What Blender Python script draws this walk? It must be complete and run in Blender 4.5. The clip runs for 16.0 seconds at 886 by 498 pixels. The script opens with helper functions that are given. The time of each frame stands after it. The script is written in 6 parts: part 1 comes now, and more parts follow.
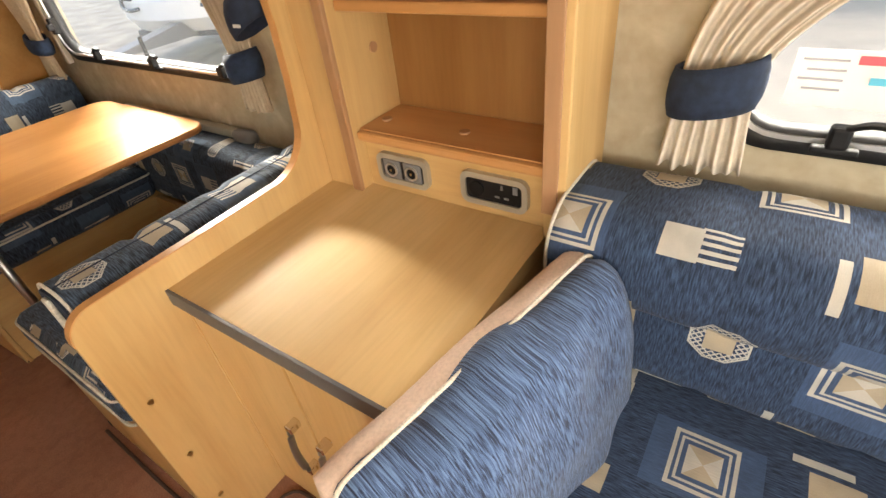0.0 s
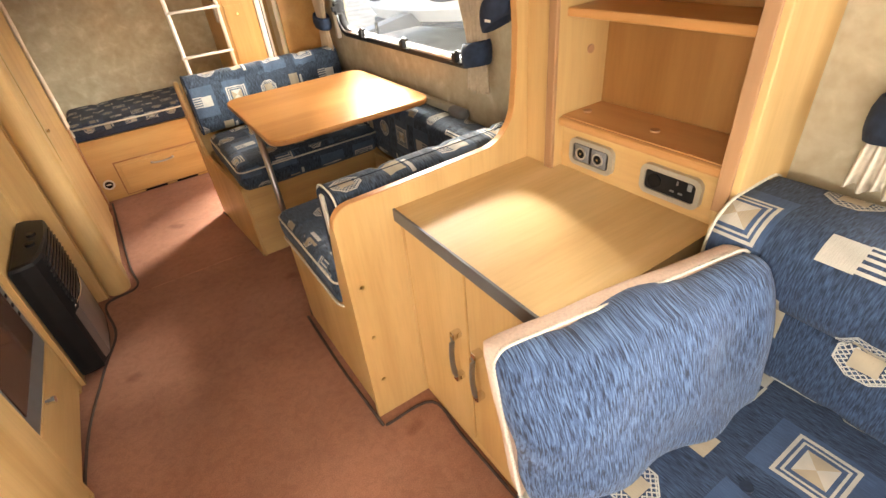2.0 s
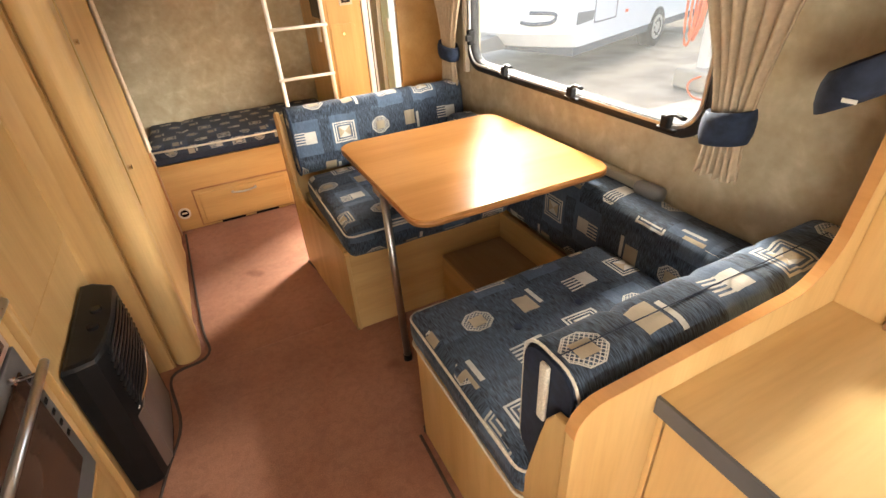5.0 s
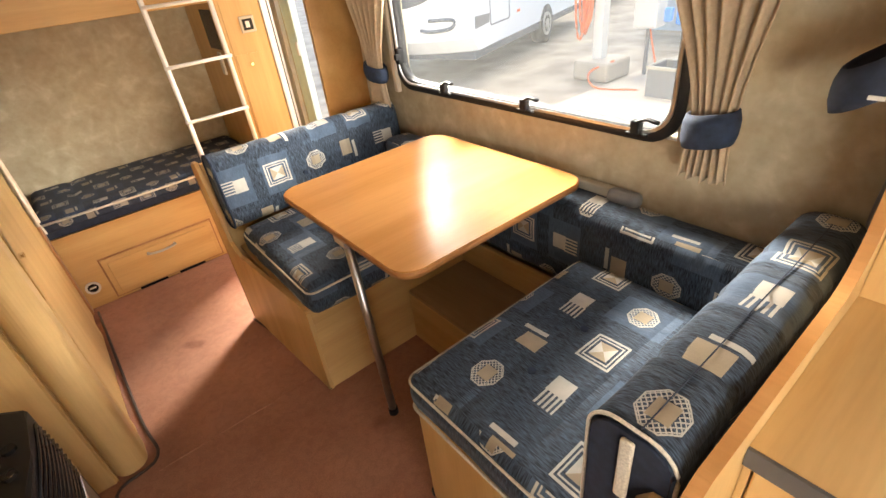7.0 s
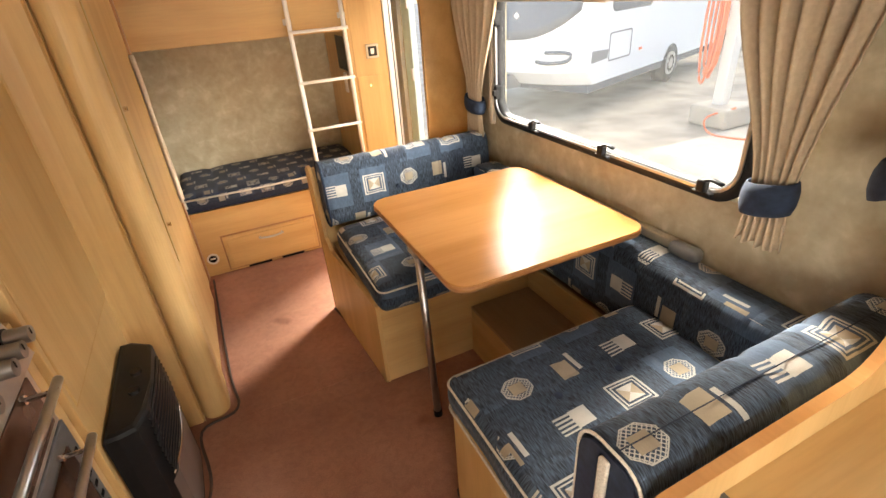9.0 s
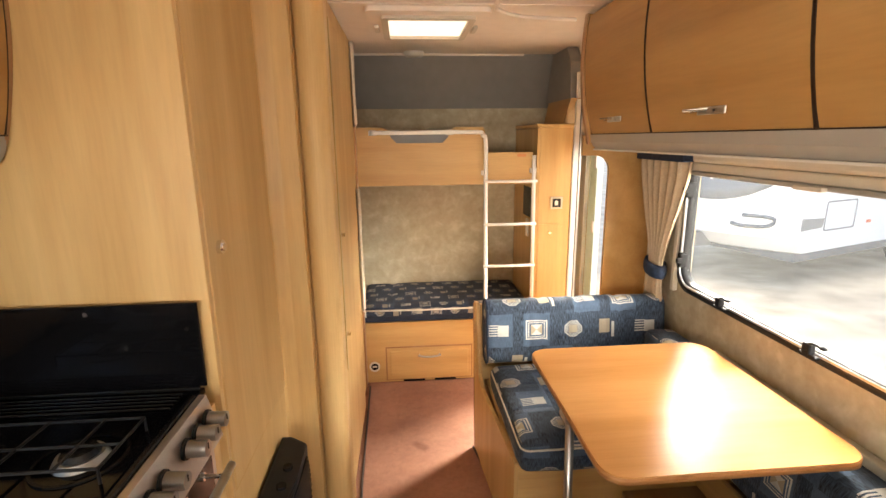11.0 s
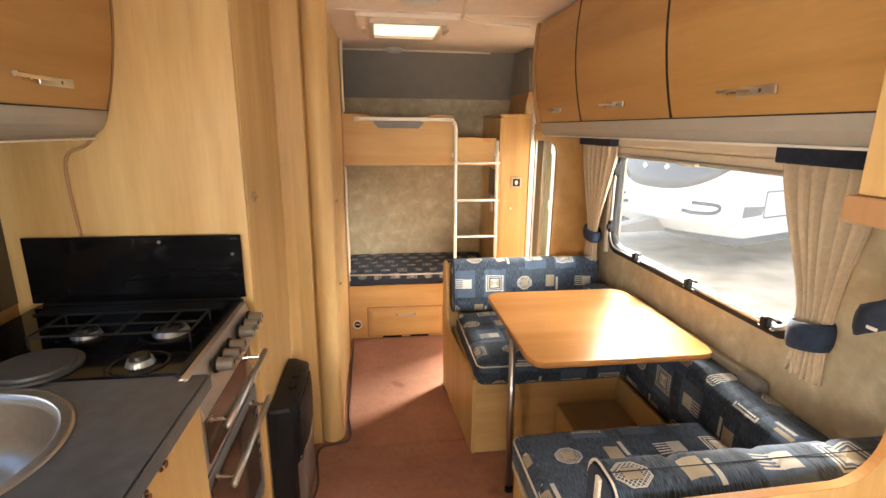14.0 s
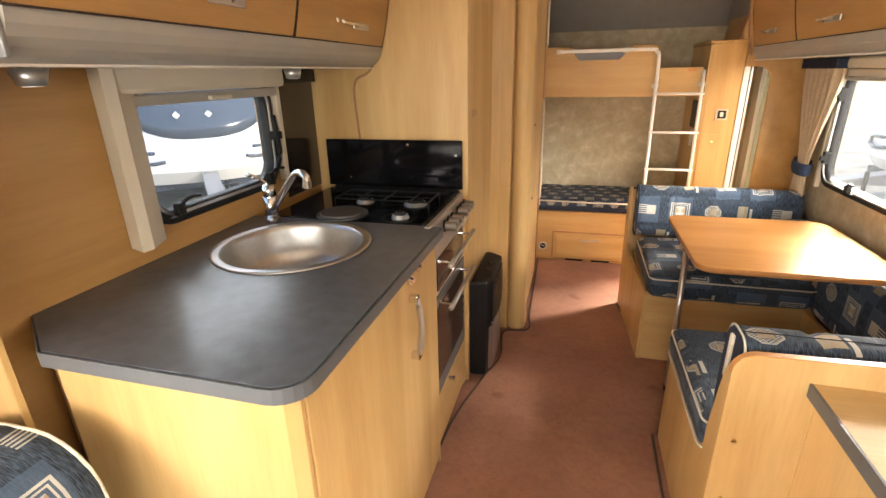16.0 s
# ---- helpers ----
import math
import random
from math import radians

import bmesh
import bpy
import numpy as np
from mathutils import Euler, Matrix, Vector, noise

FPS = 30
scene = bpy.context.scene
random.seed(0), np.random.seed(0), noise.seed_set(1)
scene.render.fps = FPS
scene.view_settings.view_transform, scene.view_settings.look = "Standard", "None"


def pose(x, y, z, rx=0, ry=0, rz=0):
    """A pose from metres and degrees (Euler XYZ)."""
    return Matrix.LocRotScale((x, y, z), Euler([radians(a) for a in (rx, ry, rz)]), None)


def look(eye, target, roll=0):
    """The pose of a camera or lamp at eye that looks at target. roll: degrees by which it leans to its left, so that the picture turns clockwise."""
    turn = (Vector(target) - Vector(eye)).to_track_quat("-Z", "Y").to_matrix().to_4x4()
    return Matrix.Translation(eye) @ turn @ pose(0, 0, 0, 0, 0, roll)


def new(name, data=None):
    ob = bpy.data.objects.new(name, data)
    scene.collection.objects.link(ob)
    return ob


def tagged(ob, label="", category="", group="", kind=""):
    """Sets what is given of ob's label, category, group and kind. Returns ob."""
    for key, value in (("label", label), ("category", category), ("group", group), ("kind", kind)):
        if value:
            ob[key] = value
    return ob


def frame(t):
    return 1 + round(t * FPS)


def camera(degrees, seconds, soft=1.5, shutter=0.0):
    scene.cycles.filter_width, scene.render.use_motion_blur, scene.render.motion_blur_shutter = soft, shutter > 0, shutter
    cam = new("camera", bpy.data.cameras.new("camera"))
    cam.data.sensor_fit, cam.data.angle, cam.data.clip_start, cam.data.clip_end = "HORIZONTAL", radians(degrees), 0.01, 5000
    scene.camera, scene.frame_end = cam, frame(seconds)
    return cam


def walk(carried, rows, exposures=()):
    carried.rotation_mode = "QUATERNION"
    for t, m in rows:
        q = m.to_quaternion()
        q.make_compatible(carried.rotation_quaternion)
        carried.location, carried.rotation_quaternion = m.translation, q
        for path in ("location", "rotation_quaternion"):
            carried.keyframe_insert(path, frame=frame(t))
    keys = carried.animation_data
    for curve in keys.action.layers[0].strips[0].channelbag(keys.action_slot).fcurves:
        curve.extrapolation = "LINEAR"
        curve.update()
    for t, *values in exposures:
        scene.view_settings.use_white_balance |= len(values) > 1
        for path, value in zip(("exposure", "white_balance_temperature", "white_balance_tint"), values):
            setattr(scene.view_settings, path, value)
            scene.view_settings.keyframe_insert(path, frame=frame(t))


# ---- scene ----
cam = camera(85.3, 16.0)
PATH = [
    (0, (-1.342, 0.489, 1.239), (-0.071, 1.462, 0.041), -7.1),
    (0.5, (-1.435, 0.508, 1.253), (-0.328, 1.673, 0.063), -7.6),
    (0.7, (-1.456, 0.513, 1.266), (-0.421, 1.719, 0.052), -8.5),
    (1, (-1.488, 0.438, 1.267), (-0.502, 1.718, 0.087), -7.4),
    (1.5, (-1.514, 0.361, 1.276), (-0.607, 1.716, 0.117), -6.9),
    (2, (-1.542, 0.363, 1.283), (-0.695, 1.779, 0.153), -6.0),
    (2.5, (-1.605, 0.45, 1.293), (-0.811, 1.916, 0.188), -5.2),
    (3, (-1.671, 0.593, 1.295), (-0.906, 2.085, 0.204), -4.4),
    (3.5, (-1.712, 0.695, 1.296), (-0.968, 2.204, 0.215), -3.8),
    (4, (-1.69, 0.766, 1.298), (-0.976, 2.289, 0.215), -3.8),
    (4.5, (-1.612, 0.913, 1.293), (-0.92, 2.436, 0.197), -4.0),
    (4.7, (-1.585, 0.96, 1.289), (-0.884, 2.492, 0.212), -3.7),
    (6.8, (-1.631, 1.237, 1.309), (-0.666, 2.624, 0.239), -7.0),
    (7, (-1.624, 1.24, 1.31), (-0.628, 2.607, 0.243), -7.0),
    (7.5, (-1.594, 1.213, 1.332), (-0.549, 2.549, 0.272), -6.7),
    (8, (-1.574, 1.166, 1.369), (-0.547, 2.532, 0.33), -5.7),
    (8.5, (-1.575, 1.123, 1.369), (-0.682, 2.595, 0.352), -4.8),
    (9, (-1.622, 1.087, 1.378), (-0.909, 2.688, 0.413), -4.2),
    (9.5, (-1.628, 1.081, 1.394), (-1.136, 2.815, 0.527), -3.6),
    (10, (-1.63, 1.084, 1.409), (-1.324, 2.927, 0.694), -2.5),
    (10.2, (-1.631, 1.093, 1.423), (-1.38, 2.968, 0.772), -2.4),
    (12.3, (-1.623, 1.026, 1.462), (-1.506, 2.996, 1.137), 0.2),
    (12.5, (-1.632, 1.0, 1.46), (-1.497, 2.968, 1.129), 0.2),
    (13, (-1.687, 0.849, 1.439), (-1.496, 2.805, 1.07), 0.3),
    (13.5, (-1.709, 0.726, 1.423), (-1.451, 2.662, 0.993), 0.6),
    (14, (-1.663, 0.645, 1.427), (-1.406, 2.568, 0.942), 0.6),
    (14.2, (-1.591, 0.581, 1.421), (-1.398, 2.499, 0.885), -0.3),
    (14.5, (-1.556, 0.504, 1.403), (-1.407, 2.416, 0.834), 0.1),
    (15, (-1.524, 0.396, 1.393), (-1.53, 2.294, 0.762), -0.4),
    (15.5, (-1.576, 0.315, 1.386), (-1.818, 2.184, 0.716), -1.0),
    (16, (-1.648, 0.237, 1.369), (-2.147, 2.047, 0.681), -1.2),
]
LIGHT = [(0.0, 1.40, 7300, 8), (1.0, 1.80, 7300, 8), (4.5, 1.80, 7300, 8), (7.0, 1.80, 7300, 8), (8.0, 1.74, 7300, 8), (12.5, 1.98, 7300, 8), (16.0, 1.80, 7300, 8)]
walk(cam, [(t, look(eye, target, roll)) for t, eye, target, roll in PATH], LIGHT)

# world, sun and sky
CEIL, XR, XL, YB, YF = 1.95, -0.46, -2.72, 4.50, -1.35
world = bpy.data.worlds.new("world")
scene.world = world
world.use_nodes = True
wn = world.node_tree
sky = wn.nodes.new("ShaderNodeTexSky")
sky.sky_type, sky.sun_disc = "NISHITA", False
sky.sun_elevation, sky.sun_rotation = radians(72), radians(60)
wn.links.new(sky.outputs[0], wn.nodes["Background"].inputs[0])
wn.nodes["Background"].inputs[1].default_value = 0.15
sun = new("sun", bpy.data.lights.new("sun", "SUN"))
sun.data.energy, sun.data.angle, sun.data.color = 0.65, radians(12), (1.0, 0.95, 0.88)
sun.matrix_world = look((1.65, 1.0, 6), (0, 0, 0))
scene.view_settings.exposure = 2.0


def window_light(name, eye, target, w, h, watts):
    ob = new(name, bpy.data.lights.new(name, "AREA"))
    ob.data.shape, ob.data.size, ob.data.size_y, ob.data.energy = "RECTANGLE", w, h, watts
    ob.data.color = (1.0, 0.97, 0.93)
    ob.matrix_world = look(eye, target)
    return ob


window_light("daylight_dinette_window", (1.6, 2.95, 2.2), (-1.6, 1.7, 0.5), 3.0, 1.0, 24)
window_light("daylight_kitchen_window", (XL - 1.3, 2.7, 2.35), (-2.2, 1.3, 0.9), 2.4, 1.1, 9)
window_light("daylight_side_window", (1.7, -0.3, 2.15), (-1.9, 0.9, 0.6), 2.4, 1.1, 105)
# Added fill lamp in the opening of an unseen lounge window
window_light("unseen_lounge_window_fill", (XL - 0.05, -0.2, 1.12), (-1, 0.2, 0.7), 1.0, 0.5, 9)
window_light("daylight_front_window", (-1.6, YF - 0.05, 1.2), (-1.6, 1, 0.9), 1.9, 0.6, 14)
window_light("daylight_doorway", (0.32, 4.6, 2.4), (-1.5, 3.35, 0.0), 0.75, 0.75, 330)
window_light("daylight_roof_hatch", (-1.5, 3.42, CEIL + 0.02), (-1.5, 3.42, 0), 0.34, 0.3, 5)


# ---- materials ----
def material(name, color=(0.5, 0.5, 0.5), rough=0.5, metal=0.0, coat=0.0):
    m = bpy.data.materials.new(name)
    m.use_nodes = True
    b = m.node_tree.nodes["Principled BSDF"]
    b.inputs["Base Color"].default_value = (*color, 1)
    b.inputs["Roughness"].default_value = rough
    b.inputs["Metallic"].default_value = metal
    b.inputs["Coat Weight"].default_value = coat
    return m, m.node_tree, b


def node(nt, kind, **values):
    n = nt.nodes.new(kind)
    for key, value in values.items():
        if key in n.inputs:
            n.inputs[key].default_value = value
    return n


def coords(nt, scale, source="Object"):
    tc = nt.nodes.new("ShaderNodeTexCoord")
    mp = nt.nodes.new("ShaderNodeMapping")
    mp.inputs["Scale"].default_value = scale
    nt.links.new(tc.outputs[source], mp.inputs[0])
    return mp.outputs[0]


def ramp(nt, fac, stops):
    r = nt.nodes.new("ShaderNodeValToRGB")
    while len(r.color_ramp.elements) < len(stops):
        r.color_ramp.elements.new(0.5)
    for e, (p, c) in zip(r.color_ramp.elements, stops):
        e.position, e.color = p, (*c, 1)
    nt.links.new(fac, r.inputs[0])
    return r.outputs[0]


def noise_tex(nt, vec, scale, detail=4.0, distortion=0.0):
    n = node(nt, "ShaderNodeTexNoise", Scale=scale, Detail=detail, Distortion=distortion)
    nt.links.new(vec, n.inputs["Vector"])
    return n.outputs["Fac"]


def bump(nt, b, height, strength=0.2, distance=0.002):
    n = node(nt, "ShaderNodeBump", Strength=strength, Distance=distance)
    nt.links.new(height, n.inputs["Height"])
    nt.links.new(n.outputs[0], b.inputs["Normal"])


def mix(nt, fac, a, c, mode="MIX"):
    n = nt.nodes.new("ShaderNodeMix")
    n.data_type, n.blend_type = "RGBA", mode
    for sock, v in ((n.inputs[0], fac), (n.inputs[6], a), (n.inputs[7], c)):
        if isinstance(v, (int, float)):
            sock.default_value = v
        elif isinstance(v, tuple):
            sock.default_value = (*v, 1)
        else:
            nt.links.new(v, sock)
    return n.outputs[2]


def wood(name, light, dark, axis=2, rough=0.42, coat=0.0, gloss=0.3):
    """Laminate in a maple or beech pattern, the grain along one axis."""
    m, nt, b = material(name, light, rough, 0, coat)
    b.inputs["Specular IOR Level"].default_value = gloss
    dark = tuple(c * k for c, k in zip(dark, (0.92, 0.87, 0.80)))
    s = [1.0, 1.0, 1.0]
    s[axis] = 0.08
    v = coords(nt, s)
    broad = noise_tex(nt, v, 9.0, 3.0, 0.6)
    fine = noise_tex(nt, v, 120.0, 3.0)
    s2 = [1.0, 1.0, 1.0]
    s2[axis] = 0.13
    cloud = noise_tex(nt, coords(nt, s2), 5.5, 3.0, 0.5)
    c1 = ramp(nt, broad, ((0.35, dark), (0.62, light)))
    c2 = ramp(nt, fine, ((0.3, tuple(c * 0.88 for c in light)), (0.6, (light[0] * 1.04, light[1] * 1.04, light[2] * 1.04))))
    c = mix(nt, 0.4, c1, c2)
    c3 = ramp(nt, cloud, ((0.32, (0.84, 0.79, 0.71)), (0.62, (1, 1, 1))))
    nt.links.new(mix(nt, 1.0, c, c3, "MULTIPLY"), b.inputs["Base Color"])
    bump(nt, b, fine, 0.06, 0.0006)
    return m


MAPLE_L, MAPLE_D = (0.62, 0.415, 0.19), (0.535, 0.335, 0.14)
maple = wood("maple_laminate_upright", MAPLE_L, MAPLE_D, 2)
maple_y = wood("maple_laminate_lengthways", MAPLE_L, MAPLE_D, 1)
maple_x = wood("maple_laminate_crossways", MAPLE_L, MAPLE_D, 0)
beech_y = wood("beech_laminate_lengthways", (0.56, 0.29, 0.115), (0.49, 0.235, 0.085), 1, 0.34, 0.05)
beech_x = wood("beech_laminate_crossways", (0.56, 0.29, 0.115), (0.49, 0.235, 0.085), 0, 0.34, 0.05)
beech_door = wood("beech_locker_door", (0.46, 0.262, 0.10), (0.385, 0.205, 0.07), 1, 0.36, 0.05)
# Orange beech, its colour deepened to carry the shade inside the niche
niche_back = wood("orange_beech_niche_shaded", (0.34, 0.165, 0.054), (0.28, 0.13, 0.038), 2, 0.4)
maple_pale = wood("pale_maple_worktop", (0.68, 0.49, 0.25), (0.60, 0.41, 0.19), 0, 0.46, 0.0, 0.18)
table_wood = wood("beech_table_top", (0.47, 0.225, 0.080), (0.40, 0.18, 0.058), 0, 0.28, 0.0, 0.04)
edging = wood("red_brown_edging", (0.42, 0.24, 0.13), (0.38, 0.20, 0.10), 2, 0.4)
edge_thin = wood("table_edging", (0.38, 0.17, 0.06), (0.33, 0.14, 0.045), 1, 0.35)


def simple(name, color, rough=0.5, metal=0.0, var=0.06, scale=14.0, bumps=0.05, coat=0.0):
    m, nt, b = material(name, color, rough, metal, coat)
    f = noise_tex(nt, coords(nt, (1, 1, 1)), scale, 5.0)
    nt.links.new(ramp(nt, f, ((0.3, tuple(c * (1 - var) for c in color)), (0.7, tuple(min(1, c * (1 + var)) for c in color)))), b.inputs["Base Color"])
    if bumps:
        bump(nt, b, noise_tex(nt, coords(nt, (1, 1, 1)), 300.0, 2.0), bumps, 0.001)
    return m


def wallpaper():
    m, nt, b = material("mottled_beige_wallboard", (0.5, 0.42, 0.3), 0.7)
    v = coords(nt, (1, 1, 1))
    f = noise_tex(nt, v, 13.0, 5.0, 0.5)
    g = noise_tex(nt, v, 40.0, 3.0)
    c = ramp(nt, f, ((0.36, (0.36, 0.295, 0.195)), (0.56, (0.42, 0.355, 0.245)), (0.72, (0.53, 0.47, 0.35))))
    nt.links.new(mix(nt, 0.25, c, ramp(nt, g, ((0.3, (0.33, 0.275, 0.18)), (0.7, (0.55, 0.48, 0.36)))), ), b.inputs["Base Color"])
    bump(nt, b, g, 0.08, 0.0008)
    return m


def carpet_mat():
    m, nt, b = material("terracotta_carpet", (0.25, 0.11, 0.07), 0.95)
    v = coords(nt, (1, 1, 1))
    f = noise_tex(nt, v, 3.0, 4.0, 0.4)
    g = noise_tex(nt, v, 260.0, 3.0)
    c = ramp(nt, f, ((0.3, (0.30, 0.138, 0.088)), (0.7, (0.43, 0.212, 0.140))))
    d = ramp(nt, g, ((0.3, (0.75, 0.72, 0.7)), (0.7, (1.0, 1.0, 1.0))))
    worn = ramp(nt, noise_tex(nt, v, 38.0, 4.0, 0.8), ((0.34, (0.89, 0.87, 0.86)), (0.6, (1.03, 1.02, 1.02))))
    c = mix(nt, 1.0, c, worn, "MULTIPLY")
    spots = ramp(nt, noise_tex(nt, v, 5.5, 1.0), ((0.69, (1, 1, 1)), (0.76, (0.72, 0.66, 0.62))))
    nt.links.new(mix(nt, 1.0, mix(nt, 1.0, c, d, "MULTIPLY"), spots, "MULTIPLY"), b.inputs["Base Color"])
    b.inputs["Sheen Weight"].default_value = 0.05
    bump(nt, b, g, 0.6, 0.004)
    return m


def calc(nt, op, a, c=None, e=None):
    n = nt.nodes.new("ShaderNodeMath")
    n.operation = op
    for sock, v in zip(n.inputs, (a, c, e)):
        if v is None:
            continue
        if isinstance(v, (int, float)):
            sock.default_value = v
        else:
            nt.links.new(v, sock)
    return n.outputs[0]


def fabric(name, ground, ground2, pale, tan, cell=0.155, quilt=0.0):
    """Woven blue cloth with concentric squares, lattice rosettes, paired blocks and stripes, one motif to a cell."""
    m, nt, b = material(name, ground, 0.9)
    b.inputs["Sheen Weight"].default_value = 0.04
    tc = nt.nodes.new("ShaderNodeTexCoord")
    sep = nt.nodes.new("ShaderNodeSeparateXYZ")
    nt.links.new(tc.outputs["UV"], sep.inputs[0])
    C = lambda *a: calc(nt, *a)
    both = lambda a, c: C("MULTIPLY", a, c)
    either = lambda a, c: C("MAXIMUM", a, c)
    less = lambda a, v: C("LESS_THAN", a, v)
    more = lambda a, v: C("GREATER_THAN", a, v)
    v0 = C("DIVIDE", sep.outputs[1], cell)
    row = C("FLOOR", v0)
    u0 = C("ADD", C("DIVIDE", sep.outputs[0], cell * 1.12), C("MULTIPLY", row, 0.37))
    col = C("FLOOR", u0)
    comb = nt.nodes.new("ShaderNodeCombineXYZ")
    nt.links.new(col, comb.inputs[0])
    nt.links.new(row, comb.inputs[1])
    wn_ = nt.nodes.new("ShaderNodeTexWhiteNoise")
    nt.links.new(comb.outputs[0], wn_.inputs["Vector"])
    kind = wn_.outputs["Value"]
    kind = C("FRACT", C("MULTIPLY", C("ADD", C("ADD", col, C("MULTIPLY", row, 2.0)), C("MULTIPLY", kind, 0.6)), 0.2500))
    u = C("MULTIPLY", C("SUBTRACT", C("FRACT", u0), 0.5), 1.18)
    v = C("MULTIPLY", C("SUBTRACT", C("FRACT", v0), 0.5), 1.18)
    au, av = C("ABSOLUTE", u), C("ABSOLUTE", v)
    cheb = either(au, av)
    # concentric squares
    rings = either(both(more(cheb, 0.30), less(cheb, 0.345)), both(more(cheb, 0.235), less(cheb, 0.265)))
    core = less(cheb, 0.185)
    bow = both(core, more(au, av))
    # lattice rosette
    oct_ = either(cheb, C("MULTIPLY", C("ADD", au, av), 0.72))
    lat = either(less(C("ABSOLUTE", C("SUBTRACT", C("FRACT", C("MULTIPLY", C("ADD", u, v), 13.0)), 0.5)), 0.15),
                 less(C("ABSOLUTE", C("SUBTRACT", C("FRACT", C("MULTIPLY", C("SUBTRACT", u, v), 13.0)), 0.5)), 0.15))
    lace = either(both(both(more(oct_, 0.15), less(oct_, 0.28)), lat), both(more(oct_, 0.265), less(oct_, 0.285)))
    heart = less(cheb, 0.14)
    # paired blocks
    block = both(both(more(u, -0.34), less(u, 0.0)), both(more(v, -0.30), less(v, 0.2)))
    bar = both(both(more(u, 0.06), less(u, 0.15)), both(more(v, -0.2), less(v, 0.36)))
    # small square with a comb of stripes
    small = both(less(C("ABSOLUTE", C("SUBTRACT", u, 0.12)), 0.17), less(C("ABSOLUTE", v), 0.2))
    comb_ = both(both(more(u, -0.36), less(u, -0.03)), both(less(av, 0.22), more(C("FRACT", C("MULTIPLY", v, 11.0)), 0.5)))
    k1, k2 = less(kind, 0.25), both(more(kind, 0.25), less(kind, 0.5))
    k3, k4 = both(more(kind, 0.5), less(kind, 0.75)), more(kind, 0.75)
    pale_f = either(either(both(k1, either(rings, core)), both(k2, lace)), either(both(k3, bar), both(k4, either(comb_, small))))
    tan_f = either(either(both(k1, bow), both(k2, heart)), both(k3, block))
    # slub of the weave
    mp = nt.nodes.new("ShaderNodeMapping")
    mp.inputs["Scale"].default_value = (150, 15, 1)
    nt.links.new(tc.outputs["UV"], mp.inputs[0])
    weave = noise_tex(nt, mp.outputs[0], 3.0, 4.0)
    mp2 = nt.nodes.new("ShaderNodeMapping")
    mp2.inputs["Scale"].default_value = (700, 700, 1)
    nt.links.new(tc.outputs["UV"], mp2.inputs[0])
    thread = noise_tex(nt, mp2.outputs[0], 1.0, 2.0)
    base = ramp(nt, weave, ((0.38, ground), (0.60, ground2), (0.74, tuple(min(1, c * 1.5) for c in ground2))))
    chk = both(less(C("FRACT", C("MULTIPLY", C("ADD", kind, C("MULTIPLY", row, 0.31)), 3.0)), 0.35), less(au, 0.42))
    base = mix(nt, C("MULTIPLY", chk, 0.55), base, tuple(min(1, c * 1.7) for c in ground2))
    c = mix(nt, pale_f, base, pale)
    c = mix(nt, tan_f, c, tan)
    c = mix(nt, 0.22, c, ramp(nt, thread, ((0.3, tuple(g * 0.5 for g in ground)), (0.7, tuple(min(1, g * 1.1) for g in pale)))), "SOFT_LIGHT")
    c = mix(nt, 1.0, c, ramp(nt, noise_tex(nt, tc.outputs["UV"], 16.0, 5.0), ((0.3, (0.72, 0.73, 0.75)), (0.7, (1, 1, 1)))), "MULTIPLY")
    nt.links.new(c, b.inputs["Base Color"])
    h = weave
    if quilt:
        line = lambda a: C("MINIMUM", C("MULTIPLY", C("ABSOLUTE", C("SUBTRACT", C("FRACT", C("DIVIDE", a, quilt)), 0.5)), 9.0), 1.0)
        h = C("ADD", C("MULTIPLY", C("MINIMUM", line(sep.outputs[0]), line(sep.outputs[1])), 3.0), C("MULTIPLY", weave, 0.7))
    bump(nt, b, h, 0.5, 0.002)
    return m


def chenille():
    m, nt, b = material("blue_chenille", (0.05, 0.09, 0.19), 0.9)
    b.inputs["Sheen Weight"].default_value = 0.12
    tc = nt.nodes.new("ShaderNodeTexCoord")
    mp = nt.nodes.new("ShaderNodeMapping")
    mp.inputs["Scale"].default_value = (300, 26, 1)
    nt.links.new(tc.outputs["UV"], mp.inputs[0])
    f = noise_tex(nt, mp.outputs[0], 1.5, 4.0, 0.6)
    nt.links.new(ramp(nt, f, ((0.38, (0.008, 0.016, 0.042)), (0.5, (0.044, 0.079, 0.162)), (0.66, (0.10, 0.168, 0.305)))), b.inputs["Base Color"])
    bump(nt, b, f, 0.6, 0.003)
    return m


wallboard = wallpaper()
carpet = carpet_mat()
cloth = fabric("blue_motif_cloth", (0.005, 0.010, 0.022), (0.054, 0.084, 0.130), (0.52, 0.49, 0.44), (0.38, 0.31, 0.22), 0.145, 0.17)
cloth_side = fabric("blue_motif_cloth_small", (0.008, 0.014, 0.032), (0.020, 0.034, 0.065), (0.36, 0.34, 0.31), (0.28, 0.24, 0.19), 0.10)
cloth_light = fabric("blue_motif_cloth_sofa", (0.009, 0.021, 0.052), (0.042, 0.078, 0.155), (0.55, 0.52, 0.46), (0.46, 0.385, 0.28), 0.17)
chenille_m = chenille()
navy = simple("navy_tieback_cloth", (0.013, 0.024, 0.052), 0.9, var=0.35, scale=60, bumps=0.4)
navy_dark = simple("dark_navy_cloth", (0.010, 0.016, 0.035), 0.9, var=0.3, scale=60, bumps=0.4)
piping_m = simple("cream_piping", (0.55, 0.50, 0.42), 0.8, var=0.25, scale=300, bumps=0.4)
